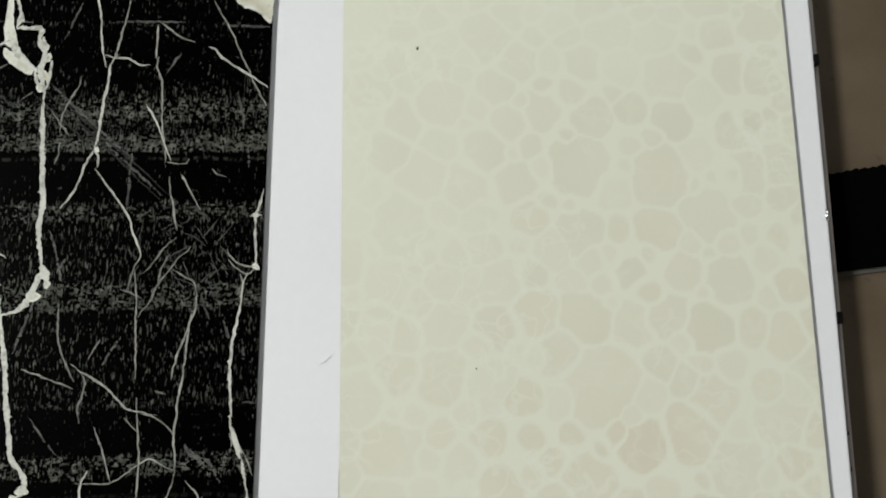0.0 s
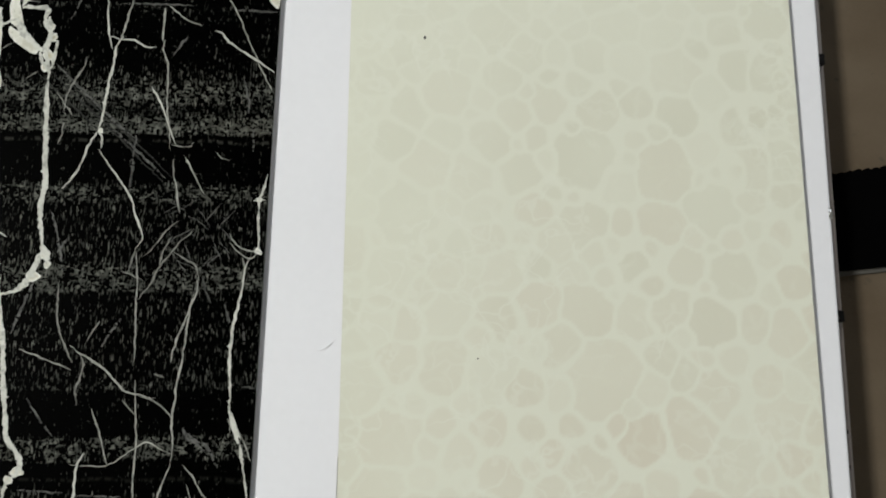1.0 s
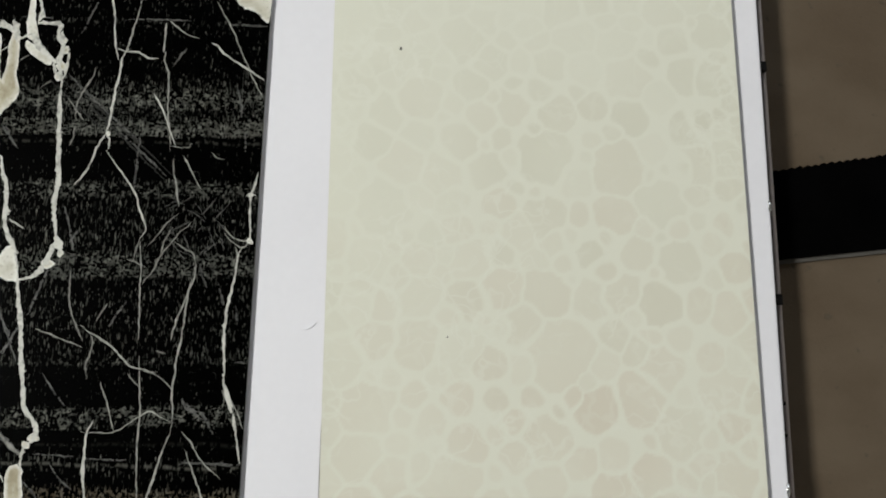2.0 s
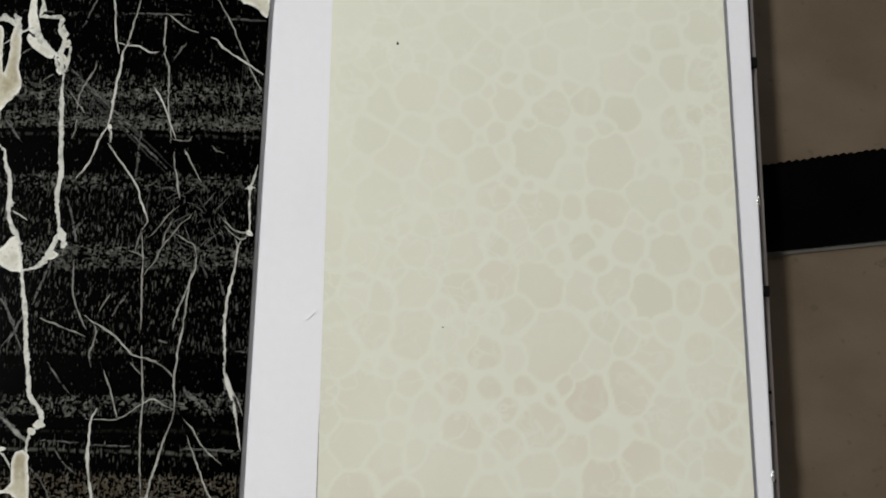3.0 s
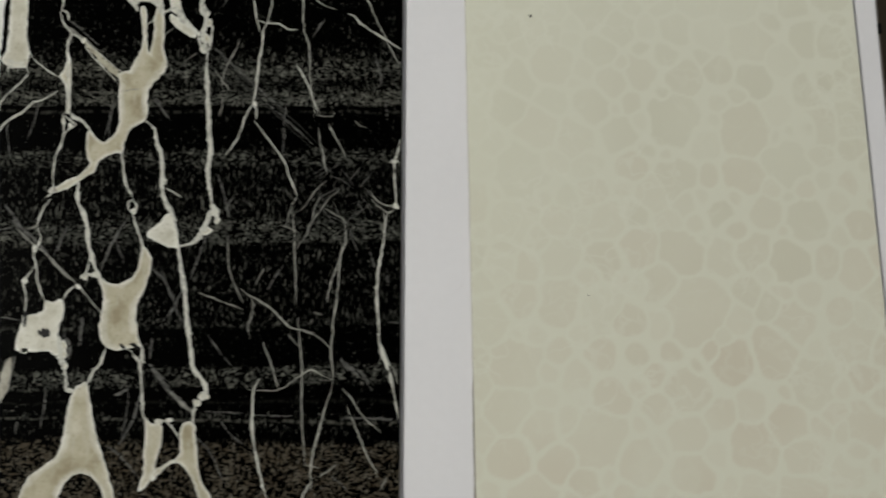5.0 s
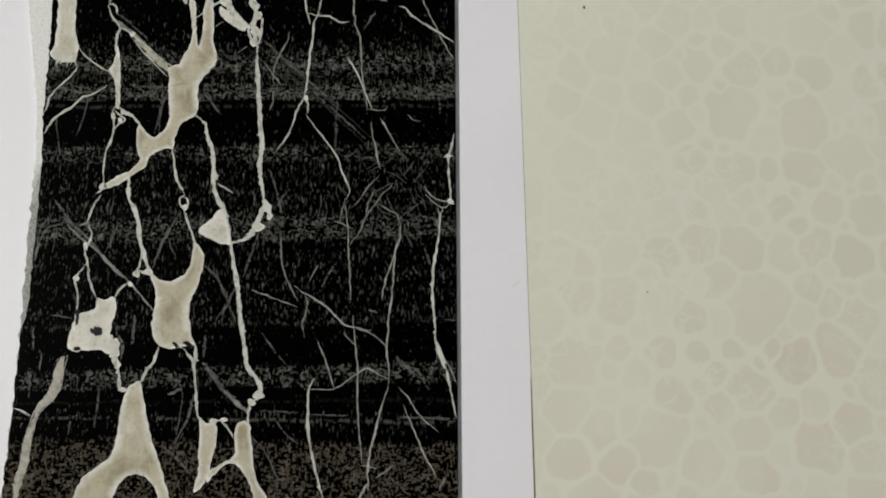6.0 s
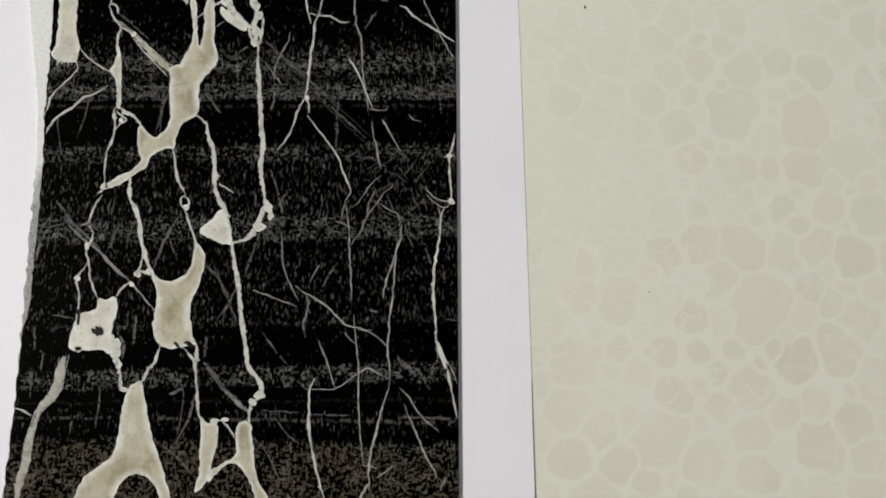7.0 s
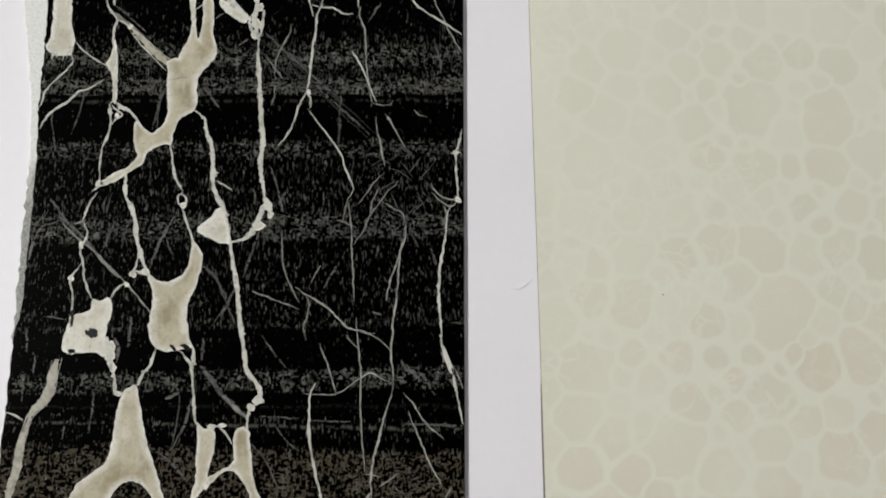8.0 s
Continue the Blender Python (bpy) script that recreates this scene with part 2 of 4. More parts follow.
def prism(outline, z0, z1, bevel=0.0, segments=3):
    """A solid with the given outline, its upper rim rounded."""
    bm = bmesh.new()
    low = [bm.verts.new((x, y, z0)) for x, y in outline]
    top = [bm.verts.new((x, y, z1)) for x, y in outline]
    cap = bm.faces.new(top)
    bm.faces.new(low[::-1])
    for i in range(len(low)):
        j = (i + 1) % len(low)
        bm.faces.new((low[i], low[j], top[j], top[i]))
    bmesh.ops.recalc_face_normals(bm, faces=bm.faces)
    if bevel:
        bmesh.ops.bevel(bm, geom=list(cap.edges), offset=bevel, segments=segments, affect="EDGES", profile=0.5)
        for f in bm.faces:
            f.smooth = f.calc_area() < 0.001 and abs(f.normal.z) > 0.01 and abs(f.normal.z) < 0.999
    return bm


def box(x0, x1, y0, y1, z0, z1):
    return prism([(x0, y0), (x1, y0), (x1, y1), (x0, y1)], z0, z1)


def spline(pts, step, closed=False):
    """Points along a smooth curve through pts, about step apart."""
    pts = [Vector(p) for p in pts]
    count = len(pts)
    out = []
    for i in range(count if closed else count - 1):
        if closed:
            a, b, c, d = (pts[(i + k) % count] for k in (-1, 0, 1, 2))
        else:
            b, c = pts[i], pts[i + 1]
            a = pts[i - 1] if i else b * 2 - c
            d = pts[i + 2] if i + 2 < count else c * 2 - b
        k = max(1, round((c - b).length / step))
        for s in range(k):
            t = s / k
            out.append(0.5 * (2 * b + (c - a) * t + (2 * a - 5 * b + 4 * c - d) * t * t + (3 * b - a - 3 * c + d) * t ** 3))
    if not closed:
        out.append(pts[-1])
    return out


# The setting: a covered table; the plain room round it is added, unseen, to bounce light.
GROUND = -0.0042
ground = part("ground", box(-0.8, 0.9, -0.7, 0.7, -0.03, GROUND), LEATHER)
tagged(ground, "brownish grey leatherette surface with fine pits", "surface", kind="structure")
floor = part("floor", box(WEST - 0.12, EAST + 0.12, SOUTH - 0.12, NORTH + 0.12, TABLE - 0.1, TABLE), PAINT)
tagged(floor, "added unseen matt floor below the table", "floor", kind="structure")
ceiling = part("ceiling", box(WEST - 0.12, EAST + 0.12, SOUTH - 0.12, NORTH + 0.12, TOP, TOP + 0.1), PAINT)
tagged(ceiling, "added unseen ceiling that bounces light", "ceiling", kind="structure")
for name, dims in (("wall_east", (EAST, EAST + 0.12, SOUTH, NORTH, TABLE, TOP)),
                   ("wall_south", (WEST - 0.12, EAST + 0.12, SOUTH - 0.12, SOUTH, TABLE, TOP))):
    tagged(part(name, box(*dims), PAINT), "added unseen wall that bounces light", "wall", kind="structure")
# The added west and north walls stand round openings made for the two lamps.
wall = thing("wall_west", "added unseen wall with a small high opening for the key lamp", "wall", "structure")
for dims in ((WEST - 0.12, WEST, SOUTH, -0.14, TABLE, TOP), (WEST - 0.12, WEST, 0.34, NORTH, TABLE, TOP),
             (WEST - 0.12, WEST, -0.14, 0.34, TABLE, 1.06), (WEST - 0.12, WEST, -0.14, 0.34, 1.34, TOP)):
    part("wall_section", box(*dims), PAINT, wall)
wall = thing("wall_north", "added unseen wall with a wide opening for the fill lamp", "wall", "structure")
for dims in ((WEST - 0.12, -1.0, NORTH, NORTH + 0.12, TABLE, TOP), (1.25, EAST + 0.12, NORTH, NORTH + 0.12, TABLE, TOP),
             (-1.0, 1.25, NORTH, NORTH + 0.12, TABLE, 0.75), (-1.0, 1.25, NORTH, NORTH + 0.12, 2.25, TOP)):
    part("wall_section", box(*dims), PAINT, wall)
part("table_body", box(-0.75, 0.85, -0.65, 0.65, TABLE, -0.03), PAINT, ground)

# White board: a satin plate over a wider grey tray.
ZW, ZB = 0.010, 0.0110


def edge_x(y):
    """The board's long edge, which runs slightly askew."""
    return 0.14145 + 0.0135 * y


board = thing("display_board", "satin white sample board with a grey tray edge", "board")
plate = part("plate", prism([(-0.19, -0.13), (edge_x(-0.13), -0.13), (edge_x(0.13), 0.13), (-0.19, 0.13)], 0.0058, ZW, 0.0009, 4), WHITE, board)
part("groove", box(-0.186, 0.1375, -0.127, 0.127, 0.0034, 0.0058), RUBBER_AND_SHADE, board, "dark recessed joint")
# The tray floor is black to paint in the shade under the plate's edge.
part("tray", prism([(-0.19, -0.131), (0.1432, -0.131), (0.1466, 0.131), (-0.19, 0.131)], GROUND + 0.0022, 0.0034), RUBBER_AND_SHADE, board, "tray floor coloured black for the shade beside the plate")
part("tray_rim", prism([(0.14321, -0.131), (0.1443, -0.131), (0.1477, 0.131), (0.14661, 0.131)], GROUND + 0.0022, 0.0046, 0.0005, 3), SHELL, board, "grey mauve plastic rim")
for x, y, w in ((0.1455, 0.0574, 0.0015), (0.1446, -0.0129, 0.0015)):
    part("clip", prism([(x - 0.0012, y - w), (x + 0.0006, y - w), (x + 0.0006, y + w), (x - 0.0012, y + w)], 0.0022, 0.0062, 0.0002, 2), RUBBER_AND_SHADE, board, "small black rubber clip")
for x, y in ((0.1440, -0.0415), (0.1438, -0.050), (0.1436, -0.0655)):
    part("clip", prism([(x - 0.0006, y - 0.0005), (x + 0.0003, y - 0.0005), (x + 0.0003, y + 0.0005), (x - 0.0006, y + 0.0005)], 0.0022, 0.0049), RUBBER_AND_SHADE, board, "small black rubber clip")


def ribbon(pts, half, z0, z1, step, jitter, rng, gaps=0.0, rough=1.0):
    """A flat strip along a curve, its width and line uneven; gaps: the share left out."""
    line = spline(pts, step)
    seed = rng.uniform(0, 50)
    bm = bmesh.new()
    last = None
    n = len(line)
    for i, p in enumerate(line):
        d = line[min(i + 1, n - 1)] - line[max(i - 1, 0)]
        side = Vector((-d.y, d.x)).normalized()
        t = i / max(1, n - 1)
        h = half[0] + (half[1] - half[0]) * t
        swell = 1 + rough * (0.75 if h < 0.0006 else 0.28) * noise.noise((p.x * 420, p.y * 420, seed + 9))
        fade = min(1.0, 0.3 + 3.2 * min(t, 1 - t))
        drift = noise.noise((p.x * 700, p.y * 700, seed)) * 0.00022 * rough
        c = p + side * (rng.gauss(0, jitter * min(h, 0.00035)) + drift)
        l, r = c + side * (h * fade * swell + min(h, 0.0004) * rng.uniform(-0.30, 0.26)), c - side * (h * fade * swell + min(h, 0.0004) * rng.uniform(-0.30, 0.26))
        if rough and 2 < i < n - 3 and rng.random() < 0.045:
            spur = side * min(h, 0.0004) * rng.uniform(0.5, 1.5)
            if rng.random() < 0.5:
                l = l + spur
            else:
                r = r - spur
        ring = [bm.verts.new((*q, z)) for q, z in ((l, z0), (l, z1), (r, z1), (r, z0))]
        if last and not (gaps and rng.random() < gaps):
            for a, b in ((0, 1), (1, 2), (2, 3)):
                bm.faces.new((last[a], last[b], ring[b], ring[a]))
        last = ring
    loose = [v for v in bm.verts if not v.link_faces]
    bmesh.ops.delete(bm, geom=loose, context="VERTS")
    bmesh.ops.recalc_face_normals(bm, faces=bm.faces)
    for f in bm.faces:
        if abs(f.normal.z) > 0.5 and f.normal.z < 0:
            f.normal_flip()
    return bm


dent = random.Random(5)
# Metal pins added to imitate two glints on the plate's rounded edge.
for y in (0.0129, -0.0635):
    bm = bmesh.new()
    bmesh.ops.create_cone(bm, cap_ends=True, segments=20, radius1=0.00065, radius2=0.00065, depth=0.0032, matrix=pose(edge_x(y) - 0.0003, y, 0.0096, 90))
    for f in bm.faces:
        f.smooth = True
    part("edge_glint", bm, CHROME, board, "polished metal pin standing in for a glint on the edge")
part("dent", ribbon([(0.0116, -0.0236), (0.0134, -0.0241), (0.0151, -0.0236), (0.0165, -0.0222)], (0.00013, 0.00022), ZW - 0.0002, ZW + 0.0002, 0.0004, 0.05, dent, rough=0.0), WHITE, board, "curved scuff in the white surface")

# Black marble panel: worn white core under a printed film.
panel = thing("marble_panel", "glossy black marble-pattern panel with white veins", "panel")
wear = random.Random(11)
outer = [(-0.1185, 0.100), (-0.1165, 0.070), (-0.1146, 0.052), (-0.1121, 0.036), (-0.1098, 0.020), (-0.1092, 0.005), (-0.1092, -0.010),
         (-0.1089, -0.032), (-0.1090, -0.058), (-0.1096, -0.072), (-0.1100, -0.095)]
rim = [p + Vector((wear.gauss(0, 0.00022), 0)) for p in spline(outer, 0.0012)]
part("core", prism([tuple(p) for p in rim] + [(0.0, -0.095), (0.0, 0.100)], ZW, ZB - 0.0002, 0.0002, 2), CORE, panel, "worn white core along one edge")
inner = [(-0.1075, 0.099), (-0.1079, 0.052), (-0.1078, 0.036), (-0.1078, 0.022), (-0.1072, 0.007), (-0.1071, -0.012), (-0.1073, -0.029),
         (-0.1085, -0.038), (-0.1088, -0.058), (-0.1093, -0.070), (-0.1097, -0.0945)]
cut = [p + Vector((wear.gauss(0, 0.00014), 0)) for p in spline(inner, 0.0012)]
film = part("film", prism([tuple(p) for p in cut] + [(0.00005, -0.0945), (0.00005, 0.0995)], ZB - 0.00019, ZB), FILM, panel, "black printed marble film")
stone = random.Random(7)
LEVEL = {"ash": 0.00006, "black": 0.00012, "cream": 0.00007, "dim": 0.00002, "faint": 0.00003, "grey": 0.00005, "pale": 0.00007, "white": 0.00009}


def vein(tone, w0, w1, *pts):
    """A vein of the marble through points in millimetres, w0 to w1 millimetres wide."""
    z = ZB + LEVEL[tone] + stone.uniform(0, 0.000012)
    gaps = 0.08 if tone == "faint" else 0.0
    slim = {"pale": 0.82, "grey": 0.85, "white": 0.9 if w0 < 0.7 else 1.0}.get(tone, 1.0)
    bm = ribbon([(x / 1000, y / 1000) for x, y in pts], (w0 * slim / 2000, w1 * slim / 2000), ZB - 0.00005, z, 0.00042, 0.16 if tone != "faint" else 0.3, stone, gaps)
    part("vein", bm, TONES[tone], film)


def patch(*pts, share=1.0):
    """A broad patch of calcite with a paler rim, outline in millimetres; share: how beige its middle is."""
    line = [p / 1000 + Vector((stone.gauss(0, 0.00005), stone.gauss(0, 0.00005))) + Vector(noise.noise_vector((p.x * 0.7, p.y * 0.7, 2.0))[:2]) * 0.00034
            for p in spline(pts, 0.4, True)]
    bm = bmesh.new()
    core = bm.verts.layers.float.new("core")
    top = bm.faces.new([bm.verts.new((p.x, p.y, ZB + 0.00008)) for p in line])
    bm.normal_update()
    if top.normal.z < 0:
        top.normal_flip()
    ring = [v.co.copy() for v in top.verts]
    skirt = bmesh.ops.extrude_edge_only(bm, edges=list(top.edges))
    for v in skirt["geom"]:
        if isinstance(v, bmesh.types.BMVert):
            v.co.z = ZB - 0.00005
    tri = bmesh.ops.triangulate(bm, faces=[top])["faces"]
    bmesh.ops.subdivide_edges(bm, edges=list({e for f in tri for e in f.edges if e.calc_length() > 0.0012}), cuts=3, use_grid_fill=True)
    for v in bm.verts:
        d = min((v.co - q).length for q in ring)
        v[core] = share * min(1.0, max(0.0, d - 0.00015) / 0.0007)
    part("calcite_patch", bm, PATCH, film, "cream calcite patch with a paler rim")


patch((-107.1, 61.8), (-106.5, 52.1), (-106.4, 44.1), (-106.5, 40.6), (-107.4, 37.4), (-105.8, 35.5), (-103.8, 35.0), (-101.2, 35.1), (-100.7, 36.1), (-100.4, 39.2), (-101.2, 42.7), (-101.8, 47.4), (-101.9, 52.2), (-102.8, 61.9), share=0.55)
patch((-76.5, 34.2), (-73.9, 35.2), (-73.0, 37.9), (-71.3, 41.1), (-70.9, 45.1), (-71.7, 49.6), (-72.3, 53.2), (-70.7, 53.2), (-70.1, 46.8), (-69.4, 40.7), (-68.7, 41.3), (-68.2, 45.2), (-68.5, 50.0), (-67.7, 53.3), (-66.2, 53.4), (-65.4, 46.9), (-65.2, 41.3), (-64.0, 36.8), (-65.9, 33.3), (-68.0, 30.9), (-68.7, 27.8), (-68.5, 23.1), (-69.3, 20.7), (-71.4, 19.5), (-73.0, 17.6), (-74.0, 14.5), (-74.4, 11.9), (-75.6, 11.9), (-78.1, 11.0), (-80.2, 9.1), (-81.0, 6.5), (-83.5, 5.1), (-85.5, 3.3), (-88.2, 1.6), (-90.3, 1.0), (-91.7, 1.3), (-90.1, 2.7), (-88.1, 3.9), (-85.6, 5.3), (-83.3, 7.2), (-82.7, 9.1), (-83.5, 12.1), (-83.8, 15.4), (-83.1, 17.9), (-81.6, 16.4), (-79.5, 14.9), (-77.3, 16.3), (-76.0, 18.6), (-75.7, 22.2), (-76.3, 27.6), (-76.3, 31.0))
patch((-77.7, -21.3), (-75.5, -22.8), (-73.4, -23.2), (-70.7, -22.2), (-68.9, -20.3), (-67.9, -16.7), (-67.6, -13.0), (-66.6, -13.8), (-65.1, -15.6), (-64.8, -18.1), (-65.5, -21.7), (-66.3, -24.6), (-67.6, -27.5), (-68.0, -31.0), (-67.2, -34.5), (-66.7, -37.4), (-66.0, -39.5), (-67.0, -39.0), (-69.1, -39.7), (-71.1, -39.9), (-73.2, -40.1), (-75.0, -39.0), (-76.1, -37.3), (-77.0, -33.8), (-76.5, -30.3), (-76.4, -26.1), (-77.3, -23.2))
patch((-66.6, -10.1), (-63.6, -6.8), (-60.5, -3.8), (-59.4, -7.1), (-58.4, -13.4), (-60.5, -13.3), (-64.1, -11.8), share=0.3)
patch((-90.3, -27.5), (-88.6, -27.8), (-87.0, -27.1), (-86.0, -28.2), (-85.8, -31.0), (-86.6, -33.8), (-86.6, -37.3), (-85.7, -40.4), (-87.4, -41.2), (-88.9, -40.4), (-92.9, -40.4), (-96.3, -40.4), (-96.9, -38.0), (-96.3, -34.5), (-94.9, -31.7), (-92.9, -31.0), (-91.2, -30.1), (-90.8, -28.2), share=0.4)
patch((-80.6, -48.7), (-78.9, -48.1), (-77.8, -51.8), (-76.7, -56.6), (-75.3, -62.0), (-73.5, -66.0), (-72.2, -70.0), (-70.9, -73.7), (-69.9, -77.9), (-71.8, -77.9), (-73.3, -74.6), (-75.0, -71.9), (-76.8, -70.6), (-78.9, -70.0), (-80.8, -70.9), (-82.4, -72.7), (-83.4, -75.3), (-83.9, -78.3), (-92.6, -78.2), (-91.7, -72.3), (-90.1, -70.0), (-87.0, -67.8), (-84.5, -65.2), (-83.5, -60.5), (-83.3, -56.5), (-82.4, -51.8), (-81.7, -49.8))
patch((-64.1, -56.7), (-62.7, -58.1), (-60.6, -58.3), (-59.5, -59.4), (-59.8, -63.5), (-60.7, -67.5), (-61.4, -71.2), (-63.3, -74.1), (-64.5, -74.3), (-63.7, -70.1), (-63.8, -64.8), (-63.8, -60.1))
patch((-55.3, -60.2), (-54.5, -58.4), (-52.1, -58.1), (-51.3, -62.2), (-50.7, -66.3), (-49.9, -71.0), (-48.4, -73.6), (-46.3, -77.6), (-49.2, -77.6), (-51.2, -72.9), (-53.0, -70.0), (-55.0, -68.2), (-57.5, -68.3), (-59.4, -70.2), (-61.3, -72.3), (-61.2, -70.1), (-58.8, -68.2), (-56.2, -66.9), (-54.9, -65.5), (-55.2, -62.9))
patch((-9.8, 67.5), (-7.5, 64.7), (-4.0, 63.6), (-0.5, 60.7), (-0.0, 67.2), (-0.4, 76.3), (-12.3, 75.8), share=0.6)
patch((-64.4, 55.6), (-64.5, 61.5), (-64.0, 65.5), (-62.9, 64.6), (-62.7, 60.1), (-61.3, 54.2), (-61.4, 52.0), (-63.8, 52.6), share=0.3)
patch((-64.0, 51.9), (-61.6, 50.5), (-57.4, 47.7), (-56.9, 45.5), (-58.4, 45.2), (-63.2, 49.0), share=0.25)
vein("white", 0.46, 0.46, (-100.4, 39.2), (-98.5, 36.9), (-96.2, 35.2), (-93.9, 33.7), (-91.6, 32.2), (-90.4, 30.4), (-89.8, 28.1))
vein("white", 0.46, 0.58, (-93.6, 51.2), (-92.4, 48.5), (-91.2, 46.9), (-90.0, 45.1), (-90.6, 43.0), (-90.7, 39.8), (-90.2, 36.6))
vein("white", 0.64, 1.02, (-90.2, 37.0), (-89.8, 31.9), (-89.4, 27.3), (-89.2, 23.0))
vein("white", 0.46, 0.46, (-90.0, 45.1), (-88.1, 44.3), (-86.5, 43.1))
vein("cream", 1.04, 1.78, (-86.8, 43.4), (-83.4, 40.0), (-80.3, 36.9), (-75.2, 32.3))
vein("white", 0.29, 0.29, (-86.1, 42.8), (-82.4, 40.0), (-78.9, 36.9), (-75.3, 34.2))
vein("white", 0.29, 0.29, (-86.6, 42.1), (-83.8, 38.7), (-80.7, 35.6), (-76.7, 31.3))
vein("faint", 0.45, 0.45, (-91.0, 49.3), (-88.2, 47.0), (-85.2, 44.4), (-82.5, 41.9))
vein("white", 0.46, 0.46, (-91.0, 49.0), (-91.4, 50.9), (-92.7, 52.0), (-93.6, 51.2))
vein("white", 0.46, 0.46, (-93.6, 59.0), (-92.8, 55.7), (-93.1, 51.9))
vein("white", 0.46, 0.46, (-89.3, 23.4), (-90.2, 21.9), (-89.7, 18.0), (-90.0, 14.2), (-91.2, 11.2), (-91.5, 5.9), (-91.3, 2.2))
vein("white", 0.35, 0.35, (-89.8, 21.9), (-88.0, 20.4), (-86.9, 19.3), (-88.6, 18.1), (-89.5, 16.8))
vein("white", 0.77, 0.77, (-88.9, 23.0), (-87.1, 21.3), (-85.1, 20.4), (-82.8, 17.6))
vein("white", 0.41, 0.41, (-100.9, 35.4), (-100.5, 33.2), (-102.3, 30.4), (-104.9, 27.7), (-106.5, 25.4), (-107.1, 22.3), (-107.9, 20.0))
vein("white", 0.29, 0.69, (-92.1, 28.8), (-95.6, 26.4), (-98.3, 25.2), (-101.0, 22.4), (-103.7, 20.5), (-105.6, 18.5), (-107.1, 15.3))
vein("white", 0.85, 1.1, (-69.3, 21.1), (-67.3, 19.7), (-66.1, 18.5), (-65.4, 14.7), (-64.1, 11.6), (-63.5, 6.3), (-63.3, 1.8), (-62.0, -1.9), (-60.9, -3.4), (-59.8, -5.6), (-58.8, -10.3))
vein("white", 0.64, 0.64, (-74.6, 12.2), (-73.7, 8.4), (-73.2, 4.7), (-71.9, 1.7), (-70.6, -0.5))
vein("white", 0.41, 0.41, (-70.6, -0.5), (-71.7, -1.6), (-71.5, -3.6), (-70.0, -4.2), (-69.5, -2.7), (-70.3, -1.3), (-71.0, -1.1))
vein("white", 0.46, 0.46, (-70.7, -4.2), (-69.7, -7.2), (-68.5, -10.1), (-67.5, -13.3), (-67.4, -16.7))
vein("faint", 0.45, 0.45, (-67.4, 27.8), (-65.1, 24.7), (-62.8, 21.7))
vein("faint", 0.37, 0.37, (-78.0, 16.3), (-78.0, 21.3), (-77.2, 25.2), (-76.6, 26.8))
vein("white", 0.41, 0.41, (-91.1, 2.6), (-91.4, 0.7), (-93.0, -0.5))
vein("white", 0.37, 0.37, (-91.6, -0.8), (-93.1, -3.3), (-94.2, -6.7), (-94.5, -8.1))
vein("white", 0.46, 0.46, (-94.1, -8.6), (-93.2, -11.0), (-93.5, -12.9), (-94.5, -14.2), (-94.4, -16.1), (-93.8, -18.3), (-93.2, -21.8), (-91.9, -25.4), (-90.2, -28.5))
vein("white", 0.35, 0.46, (-93.8, -18.3), (-95.0, -20.4), (-96.3, -22.6), (-95.6, -26.1), (-95.3, -29.6), (-95.7, -34.5))
vein("white", 1.19, 0.74, (-85.1, 4.2), (-84.8, -0.7), (-83.6, -3.6), (-82.0, -7.3), (-81.4, -10.9), (-80.3, -15.3), (-78.9, -18.9), (-77.7, -21.8), (-76.2, -23.2))
vein("white", 0.46, 0.46, (-80.5, -16.0), (-81.0, -19.6), (-81.8, -21.4), (-80.8, -20.4), (-78.4, -21.6))
vein("grey", 0.38, 0.76, (-99.4, -8.6), (-96.4, -11.8), (-93.4, -13.9), (-90.5, -16.4))
vein("grey", 1.01, 0.76, (-90.8, -16.1), (-87.5, -19.5), (-83.8, -22.7))
vein("pale", 0.52, 0.42, (-84.0, -22.5), (-81.6, -24.9), (-79.4, -27.5), (-76.5, -30.6))
vein("faint", 0.59, 0.59, (-102.9, -2.4), (-100.3, -6.0), (-98.0, -8.6))
vein("faint", 0.45, 0.45, (-100.9, -6.7), (-95.0, -11.5), (-89.8, -16.8))
vein("faint", 0.45, 0.45, (-98.0, -8.9), (-93.8, -12.4), (-89.0, -18.7))
vein("white", 1.04, 1.19, (-58.7, -9.3), (-58.1, -14.4), (-57.0, -20.2), (-55.9, -26.0), (-55.1, -31.7), (-54.2, -37.4), (-53.3, -41.6), (-52.9, -44.4), (-50.7, -47.2), (-49.3, -49.7), (-49.9, -52.0), (-51.9, -54.1), (-52.1, -58.8))
vein("white", 0.46, 0.23, (-62.2, 2.6), (-60.4, 1.4), (-58.2, 0.1))
vein("white", 0.46, 0.46, (-86.6, -27.5), (-85.1, -24.9), (-83.4, -23.7))
vein("white", 1.19, 1.48, (-86.7, -36.6), (-85.8, -40.8), (-84.9, -44.3))
vein("white", 0.77, 0.77, (-84.9, -44.3), (-84.1, -46.3), (-83.6, -49.7), (-82.1, -50.0), (-80.4, -48.9))
vein("white", 0.64, 0.64, (-74.7, -39.0), (-75.7, -42.9), (-77.4, -45.4), (-78.5, -47.7), (-79.7, -49.2))
vein("white", 0.64, 0.64, (-70.1, -39.0), (-67.6, -41.5), (-66.1, -44.3), (-65.4, -49.8), (-64.5, -56.0), (-63.6, -57.8))
vein("white", 0.77, 0.77, (-66.1, -38.5), (-65.7, -40.9), (-65.8, -44.3))
